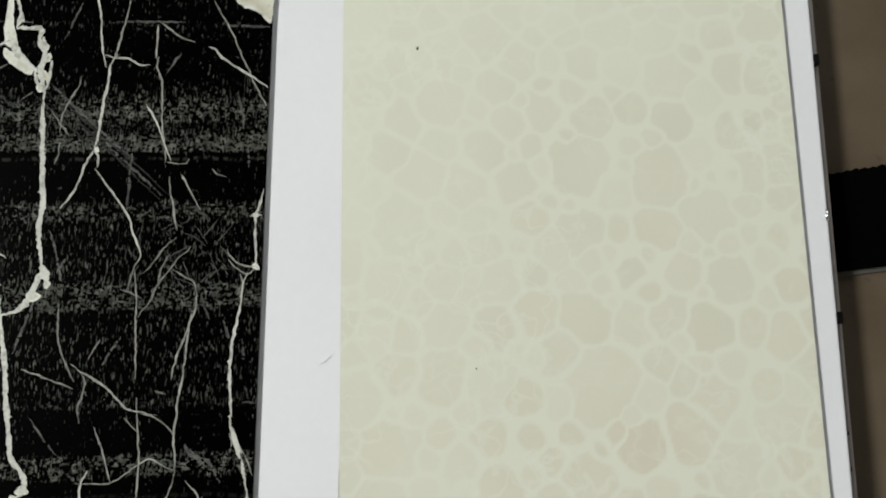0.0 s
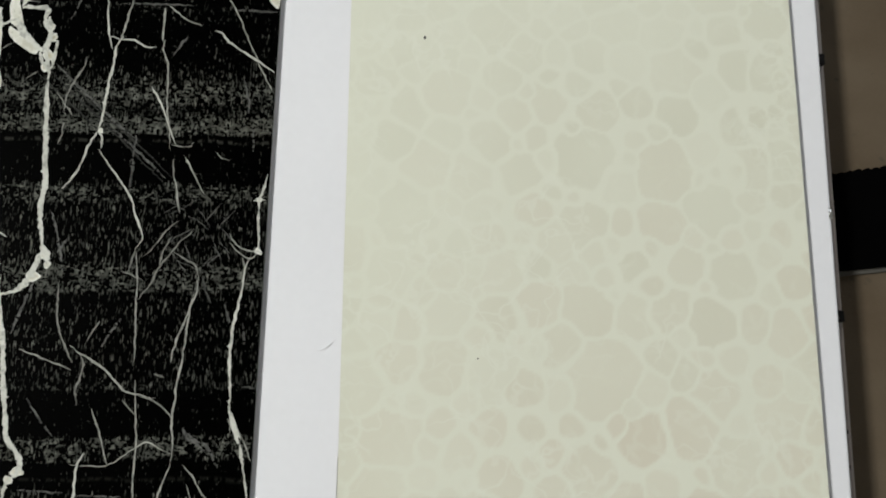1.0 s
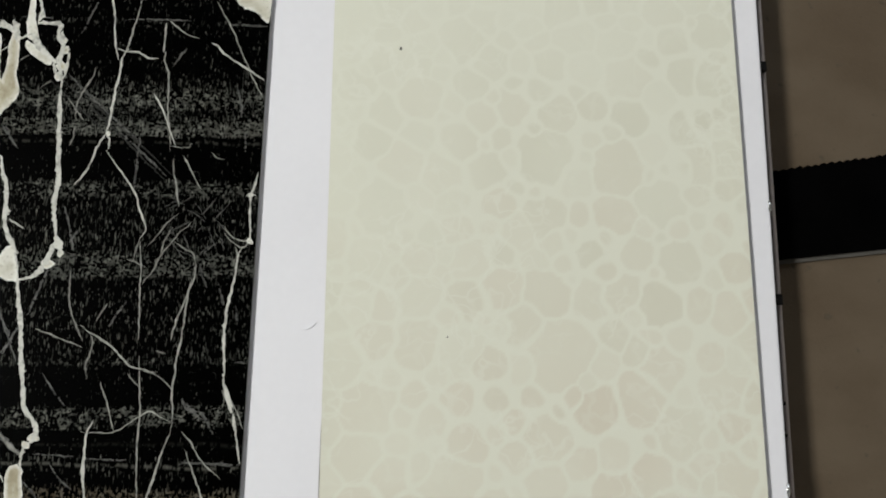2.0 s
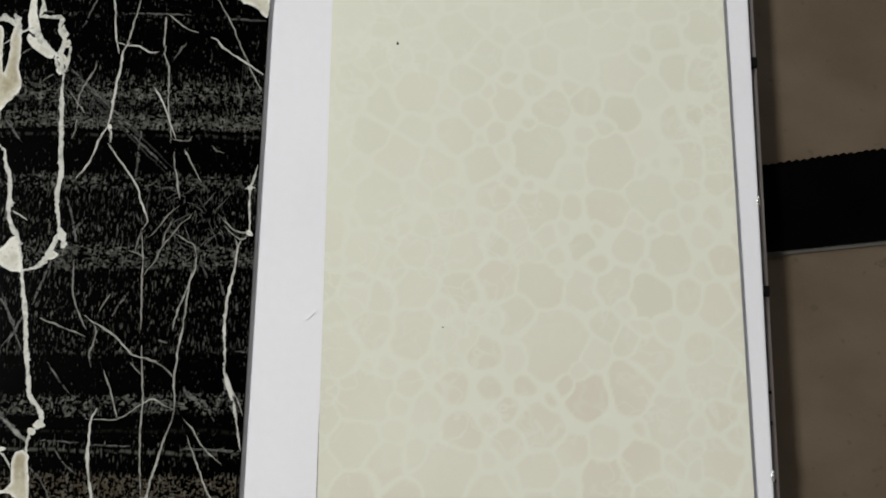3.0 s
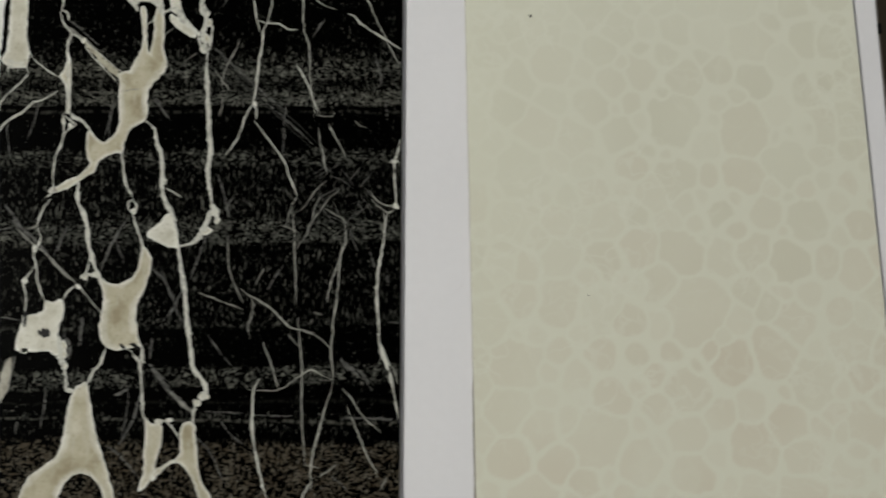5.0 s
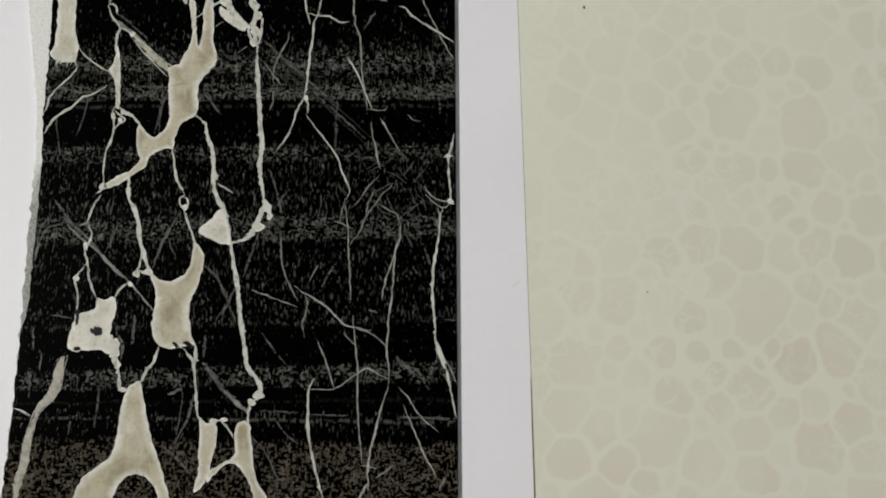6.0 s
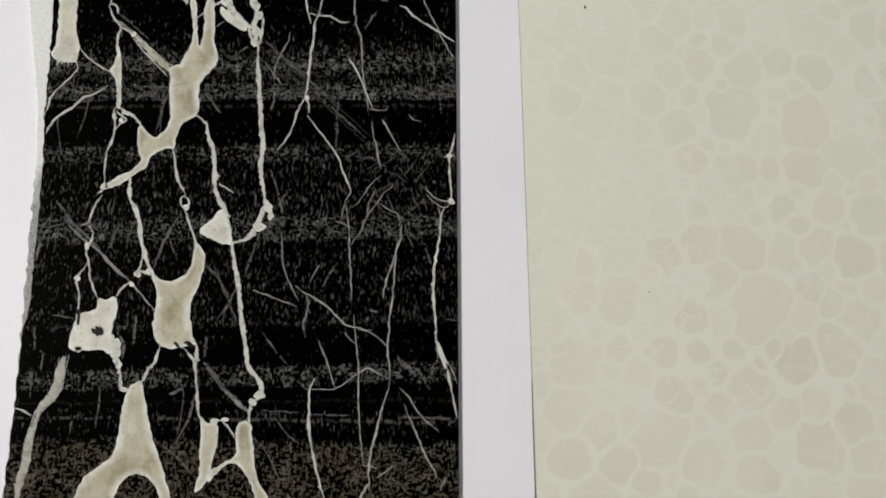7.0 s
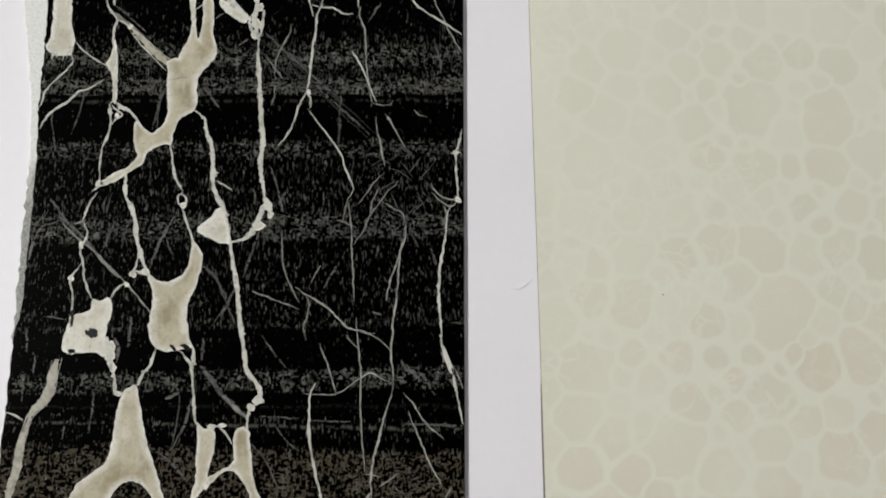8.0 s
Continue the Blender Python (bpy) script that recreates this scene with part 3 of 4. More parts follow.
vein("white", 0.46, 0.46, (-62.0, -58.3), (-59.3, -57.8), (-57.2, -57.4))
vein("white", 0.46, 0.46, (-58.6, -58.1), (-57.1, -59.5), (-55.5, -61.9))
vein("ash", 2.5, 1.7, (-97.9, -41.9), (-98.5, -45.6), (-99.0, -49.6), (-100.7, -52.3), (-102.6, -54.3), (-103.4, -57.0))
vein("ash", 1.7, 2.3, (-103.4, -56.7), (-104.4, -61.0), (-104.8, -64.3), (-104.8, -67.6), (-105.8, -70.8), (-106.5, -76.3))
vein("pale", 0.3, 0.25, (-96.8, -41.6), (-97.4, -46.0), (-98.0, -50.0), (-100.2, -53.2), (-102.5, -56.0), (-103.6, -61.5), (-103.9, -66.0))
vein("pale", 0.25, 0.3, (-99.0, -42.2), (-99.6, -47.0), (-100.6, -51.0), (-102.9, -54.0), (-104.3, -57.5), (-105.3, -63.0), (-106.0, -69.0))
vein("white", 0.35, 0.35, (-108.5, -54.3), (-106.5, -55.0), (-104.4, -56.1))
vein("faint", 1.04, 1.48, (-64.0, -43.6), (-60.4, -47.8), (-57.5, -51.3), (-55.1, -53.3), (-52.2, -55.8))
vein("grey", 0.50, 0.76, (-58.9, -49.9), (-55.3, -53.2), (-51.9, -56.2))
vein("faint", 0.59, 0.59, (-63.5, -36.8), (-63.8, -42.9))
vein("faint", 0.45, 0.45, (-65.4, -38.1), (-63.1, -40.2))
vein("white", 1.93, 1.04, (-62.4, 53.8), (-60.7, 50.6), (-57.9, 47.8), (-55.1, 45.3))
vein("white", 1.19, 1.19, (-55.2, 55.0), (-54.3, 50.5), (-54.9, 46.4), (-54.0, 42.4), (-53.6, 40.5))
vein("white", 0.77, 0.77, (-52.7, 48.9), (-52.6, 45.7), (-53.3, 41.3))
vein("white", 0.64, 0.64, (-56.2, 45.9), (-55.2, 43.0), (-53.6, 40.5))
vein("white", 1.1, 1.35, (-53.6, 40.8), (-53.5, 36.0), (-53.1, 31.3), (-52.6, 25.0), (-52.0, 18.8), (-51.4, 14.1), (-51.4, 11.1), (-51.8, 8.8), (-51.5, 5.0), (-50.6, 0.5), (-50.2, -2.1))
vein("white", 1.34, 0.89, (-50.2, -1.8), (-49.0, -4.3), (-48.9, -6.5))
vein("white", 1.19, 1.19, (-50.2, -2.5), (-51.2, -6.3), (-52.1, -8.5), (-50.8, -9.1))
vein("white", 1.19, 0.89, (-52.0, -8.2), (-53.1, -10.7), (-54.9, -12.2), (-57.0, -12.9), (-58.5, -13.3))
vein("grey", 0.44, 0.44, (-45.5, 45.0), (-45.5, 42.9), (-47.2, 39.4), (-48.8, 35.3), (-49.1, 31.3), (-48.6, 29.8))
vein("grey", 0.38, 0.38, (-48.9, 28.2), (-48.9, 25.1), (-49.6, 22.7))
vein("white", 0.52, 0.64, (-37.2, 51.0), (-38.7, 48.0), (-38.7, 44.4), (-39.4, 39.6), (-39.8, 34.8), (-40.2, 30.0), (-40.8, 26.5))
vein("white", 0.64, 0.38, (-40.8, 26.5), (-42.5, 22.8), (-43.6, 18.9), (-44.7, 15.8), (-45.9, 13.9), (-47.5, 11.9))
vein("white", 0.41, 0.41, (-40.2, 50.6), (-37.6, 50.0), (-35.1, 50.1), (-33.0, 49.0), (-31.1, 48.2), (-29.2, 48.6))
vein("white", 0.35, 0.35, (-40.8, 26.5), (-39.7, 24.5), (-39.5, 22.1))
vein("white", 0.46, 0.35, (-40.2, 21.8), (-37.6, 18.3), (-34.6, 14.4), (-31.5, 9.9), (-30.5, 6.8), (-29.2, 3.8), (-28.1, 1.1), (-28.7, -0.5), (-29.6, -2.0))
vein("pale", 0.52, 0.31, (-27.3, 50.5), (-27.4, 48.0), (-26.1, 44.0), (-25.7, 38.3), (-25.2, 31.9), (-24.4, 28.0), (-24.0, 24.0), (-23.8, 22.4))
vein("white", 0.44, 0.30, (-29.4, 38.2), (-27.5, 35.1), (-25.9, 31.9), (-24.4, 28.0), (-22.6, 24.0))
vein("pale", 0.24, 0.20, (-23.8, 23.8), (-21.6, 23.4), (-19.2, 23.3), (-18.4, 24.6))
vein("pale", 0.47, 0.26, (-20.5, 21.2), (-19.0, 19.1), (-17.5, 16.3), (-16.4, 14.4), (-14.9, 11.7))
vein("pale", 0.36, 0.36, (-22.8, 20.1), (-22.3, 16.2), (-21.2, 11.6), (-20.4, 7.0))
vein("white", 0.46, 0.46, (-15.4, 53.6), (-13.6, 52.9), (-11.6, 50.6), (-8.5, 48.6), (-5.4, 46.7), (-3.0, 45.1), (-0.4, 43.4))
vein("pale", 0.31, 0.31, (-6.9, 51.1), (-4.6, 46.2), (-2.3, 41.4), (-0.5, 38.5))
vein("faint", 0.45, 0.45, (-31.9, 27.0), (-32.1, 16.0), (-32.3, 11.4))
vein("faint", 0.45, 0.45, (-7.7, 41.2), (-6.2, 36.4), (-5.9, 32.4))
vein("faint", 0.45, 0.45, (-4.6, 28.4), (-4.2, 22.8))
vein("grey", 0.28, 0.28, (-13.0, 22.2), (-11.5, 20.8), (-9.5, 20.4))
vein("faint", 0.59, 0.59, (-51.7, 42.5), (-44.8, 35.9), (-37.9, 29.7), (-31.8, 24.6))
vein("faint", 0.45, 0.45, (-37.9, 27.7), (-31.0, 21.5), (-24.2, 15.4))
vein("white", 0.64, 0.51, (-0.4, 17.4), (-1.2, 13.5), (-2.0, 11.1), (-2.1, 7.2), (-1.7, 2.6), (-1.4, -1.7))
vein("white", 0.35, 0.35, (-3.5, 10.5), (-2.0, 11.0), (-0.6, 10.7))
vein("pale", 0.42, 0.42, (-8.5, 2.5), (-7.0, 0.3), (-4.7, -1.2), (-1.7, -1.5), (-0.5, -2.0))
vein("pale", 0.31, 0.31, (-8.2, 0.2), (-5.5, -2.3), (-3.2, -3.2), (-1.3, -1.7))
vein("white", 0.46, 0.81, (-3.2, -2.9), (-4.3, -5.8), (-4.5, -9.6), (-5.1, -13.3), (-5.9, -17.8), (-6.3, -22.9), (-6.3, -28.8), (-5.8, -33.1), (-5.6, -37.7))
vein("white", 0.8, 1.0, (-6.0, -37.2), (-4.5, -41.0), (-3.1, -45.3))
splinter = random.Random(29)
for k in range(9):
    x, y = -6.0 + splinter.uniform(-0.7, 1.2), -37.5 - splinter.uniform(0, 5)
    run = splinter.uniform(2.5, 5.5)
    vein("white" if k % 2 else "pale", 0.40, 0.12, (x + 0.3 * (-37.5 - y), y), (x + 0.3 * (-37.5 - y) + run * 0.16, y - run * 0.5), (x + 0.3 * (-37.5 - y) + run * 0.34 + splinter.gauss(0, 0.2), y - run))
vein("white", 0.77, 0.38, (-3.1, -44.9), (-2.0, -49.5), (-1.2, -53.7), (-0.3, -57.5))
vein("pale", 0.42, 0.42, (-5.0, -3.2), (-4.1, -5.9))
vein("pale", 0.31, 0.31, (-3.7, -42.0), (-1.5, -46.0), (-0.1, -49.1))
vein("grey", 0.32, 0.32, (-29.6, -2.0), (-30.2, -5.3), (-30.8, -7.5))
vein("pale", 0.33, 0.33, (-29.4, -2.3), (-28.8, -6.0), (-28.4, -9.8), (-28.3, -14.2), (-27.8, -20.1), (-27.4, -27.7))
vein("pale", 0.36, 0.36, (-26.7, -31.7), (-26.4, -36.0), (-25.9, -40.3), (-25.3, -45.9), (-25.3, -51.5), (-25.1, -57.0), (-24.6, -62.5), (-24.1, -66.6), (-24.1, -69.0))
vein("grey", 0.38, 0.38, (-32.1, -7.1), (-29.7, -8.0), (-27.1, -9.2))
vein("grey", 0.38, 0.38, (-20.2, 5.4), (-22.6, 3.1), (-24.7, 0.0), (-26.2, -2.2), (-27.6, -3.5))
vein("grey", 0.38, 0.38, (-16.6, 3.2), (-19.6, 0.1), (-21.8, -3.0), (-23.9, -6.0), (-25.3, -9.7), (-27.9, -13.5))
vein("grey", 0.38, 0.38, (-21.4, 1.6), (-23.2, -2.2), (-23.9, -6.0))
vein("grey", 0.38, 0.38, (-20.7, -2.2), (-18.1, -4.0), (-15.8, -5.2), (-14.8, -7.8))
vein("pale", 0.42, 0.42, (-14.8, -7.8), (-14.8, -11.1), (-15.8, -14.1), (-16.8, -17.8), (-18.2, -21.5), (-18.9, -24.4), (-19.5, -27.6))
vein("pale", 0.42, 0.52, (-15.5, -11.9), (-16.1, -15.6), (-16.5, -21.5), (-16.9, -27.4), (-17.6, -31.7), (-17.8, -36.0), (-18.1, -40.3), (-17.4, -45.9), (-17.7, -50.4))
vein("pale", 0.52, 0.52, (-17.7, -50.1), (-19.1, -54.3), (-20.2, -58.4), (-21.1, -62.5), (-22.0, -65.9), (-22.4, -69.3), (-22.3, -74.9))
vein("faint", 0.45, 0.45, (-13.9, -8.1), (-12.9, -11.1), (-11.7, -14.1))
vein("pale", 0.31, 0.31, (-52.5, -25.3), (-48.7, -26.7), (-45.1, -28.1), (-40.8, -29.6))
vein("pale", 0.42, 0.42, (-41.9, -24.2), (-39.4, -26.0), (-36.6, -27.4), (-33.7, -29.5), (-30.7, -32.4), (-28.6, -34.3), (-25.0, -35.0), (-22.1, -35.6))
vein("grey", 0.44, 0.44, (-39.4, -26.0), (-38.4, -28.1), (-38.9, -31.7), (-39.6, -34.6), (-38.9, -37.4))
vein("grey", 0.38, 0.38, (-45.6, -9.9), (-45.4, -15.8), (-44.6, -20.2), (-43.1, -23.8), (-40.8, -28.1))
vein("grey", 0.32, 0.32, (-35.8, -18.7), (-37.4, -21.6), (-38.1, -23.1))
vein("faint", 0.45, 0.45, (-31.3, -17.9), (-33.5, -21.6), (-35.2, -25.2))
vein("faint", 0.59, 0.59, (-8.4, -14.1), (-7.0, -18.5))
vein("faint", 0.37, 0.37, (-4.0, -18.5), (-3.3, -23.7))
vein("faint", 0.52, 0.52, (-50.7, -8.5), (-52.0, -12.9), (-53.9, -18.8), (-54.8, -22.0))
vein("faint", 0.37, 0.37, (-3.4, -32.8), (-0.4, -33.1))
vein("grey", 0.38, 0.38, (-22.9, -30.3), (-20.4, -31.0))
vein("faint", 0.45, 0.45, (-49.1, 6.5), (-47.1, 0.5), (-45.0, -7.7))
vein("faint", 0.45, 0.45, (-46.9, -3.2), (-44.5, 0.6))
vein("pale", 0.31, 0.42, (-35.6, -38.1), (-34.1, -41.6), (-32.6, -45.9), (-31.0, -50.1))
vein("pale", 0.31, 0.31, (-39.2, -50.0), (-34.6, -50.3), (-31.1, -50.1), (-27.6, -48.0), (-24.8, -45.9), (-22.7, -45.2), (-20.6, -46.3), (-17.7, -47.6))
vein("grey", 0.38, 0.38, (-29.2, -36.0), (-26.1, -39.4))
vein("pale", 0.36, 0.36, (-25.7, -35.3), (-22.8, -36.0), (-20.4, -37.4), (-17.8, -40.0))
vein("white", 0.64, 0.64, (-36.1, -47.5), (-37.4, -50.0), (-37.6, -54.2), (-37.5, -59.6), (-36.8, -63.7), (-35.9, -67.8), (-34.8, -71.8), (-33.0, -77.2))
vein("pale", 0.36, 0.36, (-14.9, -49.9), (-12.7, -52.3), (-9.9, -56.5), (-7.0, -59.2), (-4.9, -61.1))
vein("pale", 0.33, 0.33, (-13.8, -54.1), (-12.0, -58.5), (-9.8, -63.3), (-8.0, -67.5), (-6.3, -70.2), (-5.6, -72.0))
vein("pale", 0.31, 0.31, (-24.1, -68.7), (-20.3, -69.6))
vein("grey", 0.50, 0.50, (-20.6, -72.0), (-18.2, -70.4), (-16.1, -68.7))
vein("pale", 0.73, 0.73, (-22.2, -73.1), (-23.7, -74.9), (-24.9, -78.0))
vein("grey", 0.88, 0.38, (-3.5, -72.3), (-4.9, -75.2))
vein("faint", 0.37, 0.37, (-49.7, -36.0), (-46.1, -40.9), (-43.2, -44.1))
vein("faint", 0.74, 0.74, (-14.2, -43.1), (-12.3, -45.3), (-10.3, -47.1))
vein("faint", 0.52, 0.52, (-11.3, -44.5), (-9.2, -47.1), (-7.4, -50.5))
vein("faint", 0.45, 0.45, (-15.1, -57.8), (-12.7, -57.4), (-0.3, -57.8))
vein("faint", 0.30, 0.30, (-49.5, -55.4), (-40.0, -55.9))
vein("faint", 0.30, 0.30, (-37.5, -56.5), (-27.5, -56.7))
vein("faint", 0.30, 0.30, (-45.5, -57.5), (-43.4, -60.3), (-39.8, -63.7))
vein("black", 1.04, 1.04, (-91.9, -35.2), (-90.7, -35.9), (-89.8, -36.8))
vein("black", 0.89, 0.89, (-90.8, -34.5), (-89.7, -35.7), (-90.3, -36.9))
vein("black", 0.74, 0.74, (-89.8, -34.5), (-89.2, -35.7), (-89.4, -36.8))
vein("black", 0.59, 0.59, (-71.5, -38.5), (-70.7, -39.3), (-70.0, -39.6))
vein("black", 0.89, 0.89, (-69.0, -38.5), (-67.8, -39.0), (-66.6, -39.9))
vein("black", 0.45, 0.45, (-95.3, -30.1), (-94.9, -32.0), (-95.0, -34.0))
vein("black", 0.52, 0.52, (-95.6, -30.3), (-95.1, -32.4), (-95.1, -34.3))
vein("black", 0.59, 0.59, (-68.6, -38.6), (-67.6, -39.2), (-66.7, -39.9))
vein("faint", 0.59, 0.59, (-15.6, -42.0), (-14.2, -44.3), (-11.3, -45.3))
vein("faint", 0.59, 0.59, (-83.9, -42.9), (-83.8, -38.7), (-85.5, -35.9))
vein("faint", 0.74, 0.74, (-81.2, -31.7), (-81.2, -35.9), (-81.5, -39.0))
vein("faint", 0.30, 0.30, (-102.9, 10.2), (-104.3, 19.3), (-102.0, 22.4))
vein("faint", 0.45, 0.45, (-59.7, -31.7), (-57.8, -27.4), (-55.9, -23.1))
vein("faint", 0.45, 0.45, (-65.2, -18.8), (-61.6, -21.7), (-57.7, -28.9))
vein("faint", 0.45, 0.45, (-77.7, -20.3), (-76.0, -14.5), (-74.1, -10.2), (-71.8, -5.7))
vein("faint", 0.37, 0.37, (-89.2, -14.6), (-87.4, -10.3))
vein("faint", 0.45, 0.45, (-106.8, -19.1), (-105.9, -13.3), (-104.1, -9.7), (-100.7, -8.6))
vein("faint", 0.45, 0.45, (-69.9, -63.4), (-66.8, -56.7), (-65.7, -51.2))
vein("faint", 0.45, 0.45, (-73.2, -63.3), (-68.3, -67.4), (-64.7, -71.4))
vein("faint", 0.59, 0.59, (-71.9, -51.2), (-68.5, -49.8))
vein("grey", 0.38, 0.38, (-96.6, -8.9), (-93.8, -8.1))
vein("faint", 0.30, 0.30, (-101.7, -31.7), (-96.2, -32.4))
vein("faint", 0.30, 0.30, (-43.7, -73.0), (-48.0, -65.0), (-52.3, -60.9))
vein("faint", 0.45, 0.45, (-17.5, -71.4), (-13.3, -74.8))
vein("grey", 0.32, 0.32, (-46.9, 29.8), (-51.5, 36.1))
patch((-92.1, 33.1), (-91.1, 34.7), (-90.7, 36.9), (-90.4, 39.8), (-89.8, 38.9), (-89.2, 35.1), (-88.8, 30.4), (-88.7, 26.5), (-88.6, 22.7), (-89.4, 22.7), (-89.8, 26.5), (-90.2, 29.6), (-91.3, 31.9))
patch((-48.6, -4.0), (-48.7, -4.5), (-49.4, -4.8), (-50.2, -4.7), (-50.5, -4.0), (-50.1, -3.5), (-49.4, -3.3), (-48.8, -3.2))
patch((-47.8, -5.9), (-48.1, -6.5), (-48.6, -7.0), (-49.2, -6.8), (-49.5, -5.9), (-49.2, -5.2), (-48.7, -5.1), (-48.2, -5.3))
patch((-49.7, -8.8), (-50.4, -9.5), (-51.5, -10.0), (-52.8, -9.7), (-53.1, -8.8), (-52.7, -8.0), (-51.6, -7.7), (-50.3, -8.1))
patch((-52.2, -10.4), (-52.3, -11.0), (-52.9, -11.2), (-53.8, -11.0), (-53.9, -10.4), (-53.7, -9.9), (-53.0, -9.5), (-52.3, -9.8))
patch((-49.4, -2.2), (-49.8, -2.7), (-50.2, -3.0), (-50.6, -2.7), (-50.8, -2.2), (-50.6, -1.7), (-50.2, -1.3), (-49.7, -1.6))
patch((-90.4, 1.5), (-90.3, 0.9), (-91.2, 0.6), (-92.1, 0.9), (-92.3, 1.4), (-92.1, 1.9), (-91.3, 2.3), (-90.6, 1.9))
patch((-89.6, 20.3), (-89.5, 19.7), (-89.9, 19.5), (-90.4, 19.6), (-90.5, 20.3), (-90.4, 21.0), (-90.1, 21.2), (-89.7, 21.1))
patch((-87.7, 19.3), (-87.9, 18.9), (-88.3, 18.7), (-88.9, 18.9), (-89.0, 19.3), (-88.8, 19.7), (-88.4, 20.0), (-87.8, 19.7))
patch((-69.5, -3.9), (-69.7, -4.4), (-70.1, -4.8), (-70.7, -4.3), (-71.2, -3.9), (-70.9, -3.4), (-70.2, -3.2), (-69.5, -3.4))
patch((-80.5, -21.4), (-80.8, -21.9), (-81.4, -22.2), (-82.0, -21.9), (-82.5, -21.4), (-82.2, -20.9), (-81.5, -20.6), (-80.9, -20.8))
patch((-77.4, -20.8), (-77.7, -21.5), (-78.8, -21.4), (-79.8, -21.3), (-80.3, -20.8), (-79.5, -20.3), (-78.9, -19.9), (-77.9, -20.1))
patch((-84.5, -41.2), (-84.5, -42.0), (-85.3, -42.3), (-86.2, -42.3), (-86.7, -41.2), (-86.3, -40.4), (-85.5, -40.0), (-84.6, -40.1))
patch((-83.6, -44.0), (-84.0, -44.6), (-84.5, -45.1), (-85.3, -44.8), (-85.3, -44.0), (-85.3, -43.2), (-84.6, -42.7), (-83.8, -43.4))
patch((-84.3, -39.0), (-84.4, -39.9), (-85.1, -40.3), (-85.8, -39.8), (-85.8, -39.0), (-85.9, -38.0), (-85.2, -37.4), (-84.5, -38.2))
patch((-81.7, -50.0), (-82.3, -50.5), (-83.0, -50.6), (-83.8, -50.4), (-84.1, -50.0), (-83.9, -49.7), (-83.1, -49.4), (-82.2, -49.7))
patch((-82.2, -23.9), (-82.3, -24.5), (-82.8, -24.5), (-83.2, -24.5), (-83.4, -23.9), (-83.4, -23.4), (-82.8, -23.2), (-82.4, -23.4))
patch((-59.6, -57.8), (-59.9, -58.3), (-60.6, -58.5), (-61.4, -58.2), (-61.8, -57.8), (-61.5, -57.4), (-60.7, -57.2), (-59.8, -57.4))
patch((-57.2, -57.6), (-57.6, -57.9), (-58.2, -58.0), (-58.7, -58.0), (-58.9, -57.5), (-58.7, -57.2), (-58.2, -57.1), (-57.5, -57.1))
patch((-48.5, -51.6), (-48.8, -52.2), (-49.9, -52.5), (-50.7, -52.4), (-51.2, -51.6), (-50.6, -50.9), (-49.9, -50.5), (-49.0, -50.8))
patch((-50.6, -53.4), (-50.8, -54.0), (-51.5, -54.2), (-52.1, -53.9), (-52.4, -53.4), (-52.3, -52.7), (-51.5, -52.6), (-50.7, -52.9))
patch((-52.8, 44.8), (-53.2, 43.9), (-54.0, 43.5), (-54.9, 43.7), (-55.5, 44.8), (-54.9, 45.9), (-54.1, 46.3), (-53.1, 45.6))
patch((-54.0, 42.1), (-54.1, 41.0), (-54.7, 40.6), (-55.2, 41.3), (-55.5, 42.0), (-55.3, 43.0), (-54.8, 43.3), (-54.0, 42.9))
patch((-53.3, 52.1), (-53.7, 51.6), (-54.3, 51.3), (-54.9, 51.3), (-55.3, 52.1), (-55.2, 52.8), (-54.4, 53.3), (-53.5, 52.9))
patch((-52.7, 49.5), (-52.9, 48.7), (-53.5, 48.6), (-54.1, 48.7), (-54.1, 49.5), (-54.1, 50.2), (-53.5, 50.7), (-52.9, 50.3))
patch((-85.9, 43.4), (-86.1, 42.9), (-86.5, 42.6), (-87.0, 43.0), (-87.4, 43.4), (-87.0, 43.8), (-86.6, 44.1), (-86.2, 43.9))
patch((-93.9, -14.2), (-94.0, -15.0), (-94.4, -15.2), (-94.9, -14.9), (-95.0, -14.2), (-95.0, -13.7), (-94.6, -13.2), (-94.2, -13.8))
patch((-95.4, -22.4), (-95.5, -22.9), (-96.1, -23.2), (-96.6, -22.9), (-96.9, -22.4), (-96.7, -21.8), (-96.2, -21.7), (-95.7, -21.9))
patch((-1.2, 11.0), (-1.7, 10.5), (-2.1, 10.3), (-2.7, 10.6), (-2.8, 10.9), (-2.7, 11.5), (-2.1, 11.4), (-1.5, 11.5))
patch((-0.6, -1.7), (-0.7, -2.2), (-1.4, -2.2), (-2.1, -2.1), (-2.3, -1.7), (-2.0, -1.0), (-1.4, -0.8), (-0.9, -1.2))
patch((-39.6, 26.5), (-39.7, 26.0), (-40.1, 25.8), (-40.5, 26.1), (-40.6, 26.5), (-40.6, 26.9), (-40.1, 27.2), (-39.7, 27.0))
patch((-93.7, -40.1), (-93.9, -40.7), (-94.6, -40.9), (-95.3, -40.6), (-95.5, -40.1), (-95.4, -39.7), (-94.7, -39.5), (-94.1, -39.5))
vein("white", 0.42, 0.30, (-107.3, 36.5), (-105.7, 37.0), (-103.6, 36.3), (-101.0, 36.8))
vein("pale", 0.31, 0.31, (-76.2, 29.1), (-73.6, 29.5), (-70.4, 29.9))
vein("cream", 0.59, 0.59, (-72.1, 34.0), (-70.9, 27.7), (-70.9, 21.5))
vein("dim", 0.45, 0.45, (-56.0, 43.6), (-47.1, 35.2), (-38.3, 27.3), (-24.8, 14.4))
vein("dim", 0.37, 0.37, (-54.3, 44.8), (-44.2, 35.3), (-35.4, 27.4), (-22.7, 15.4))
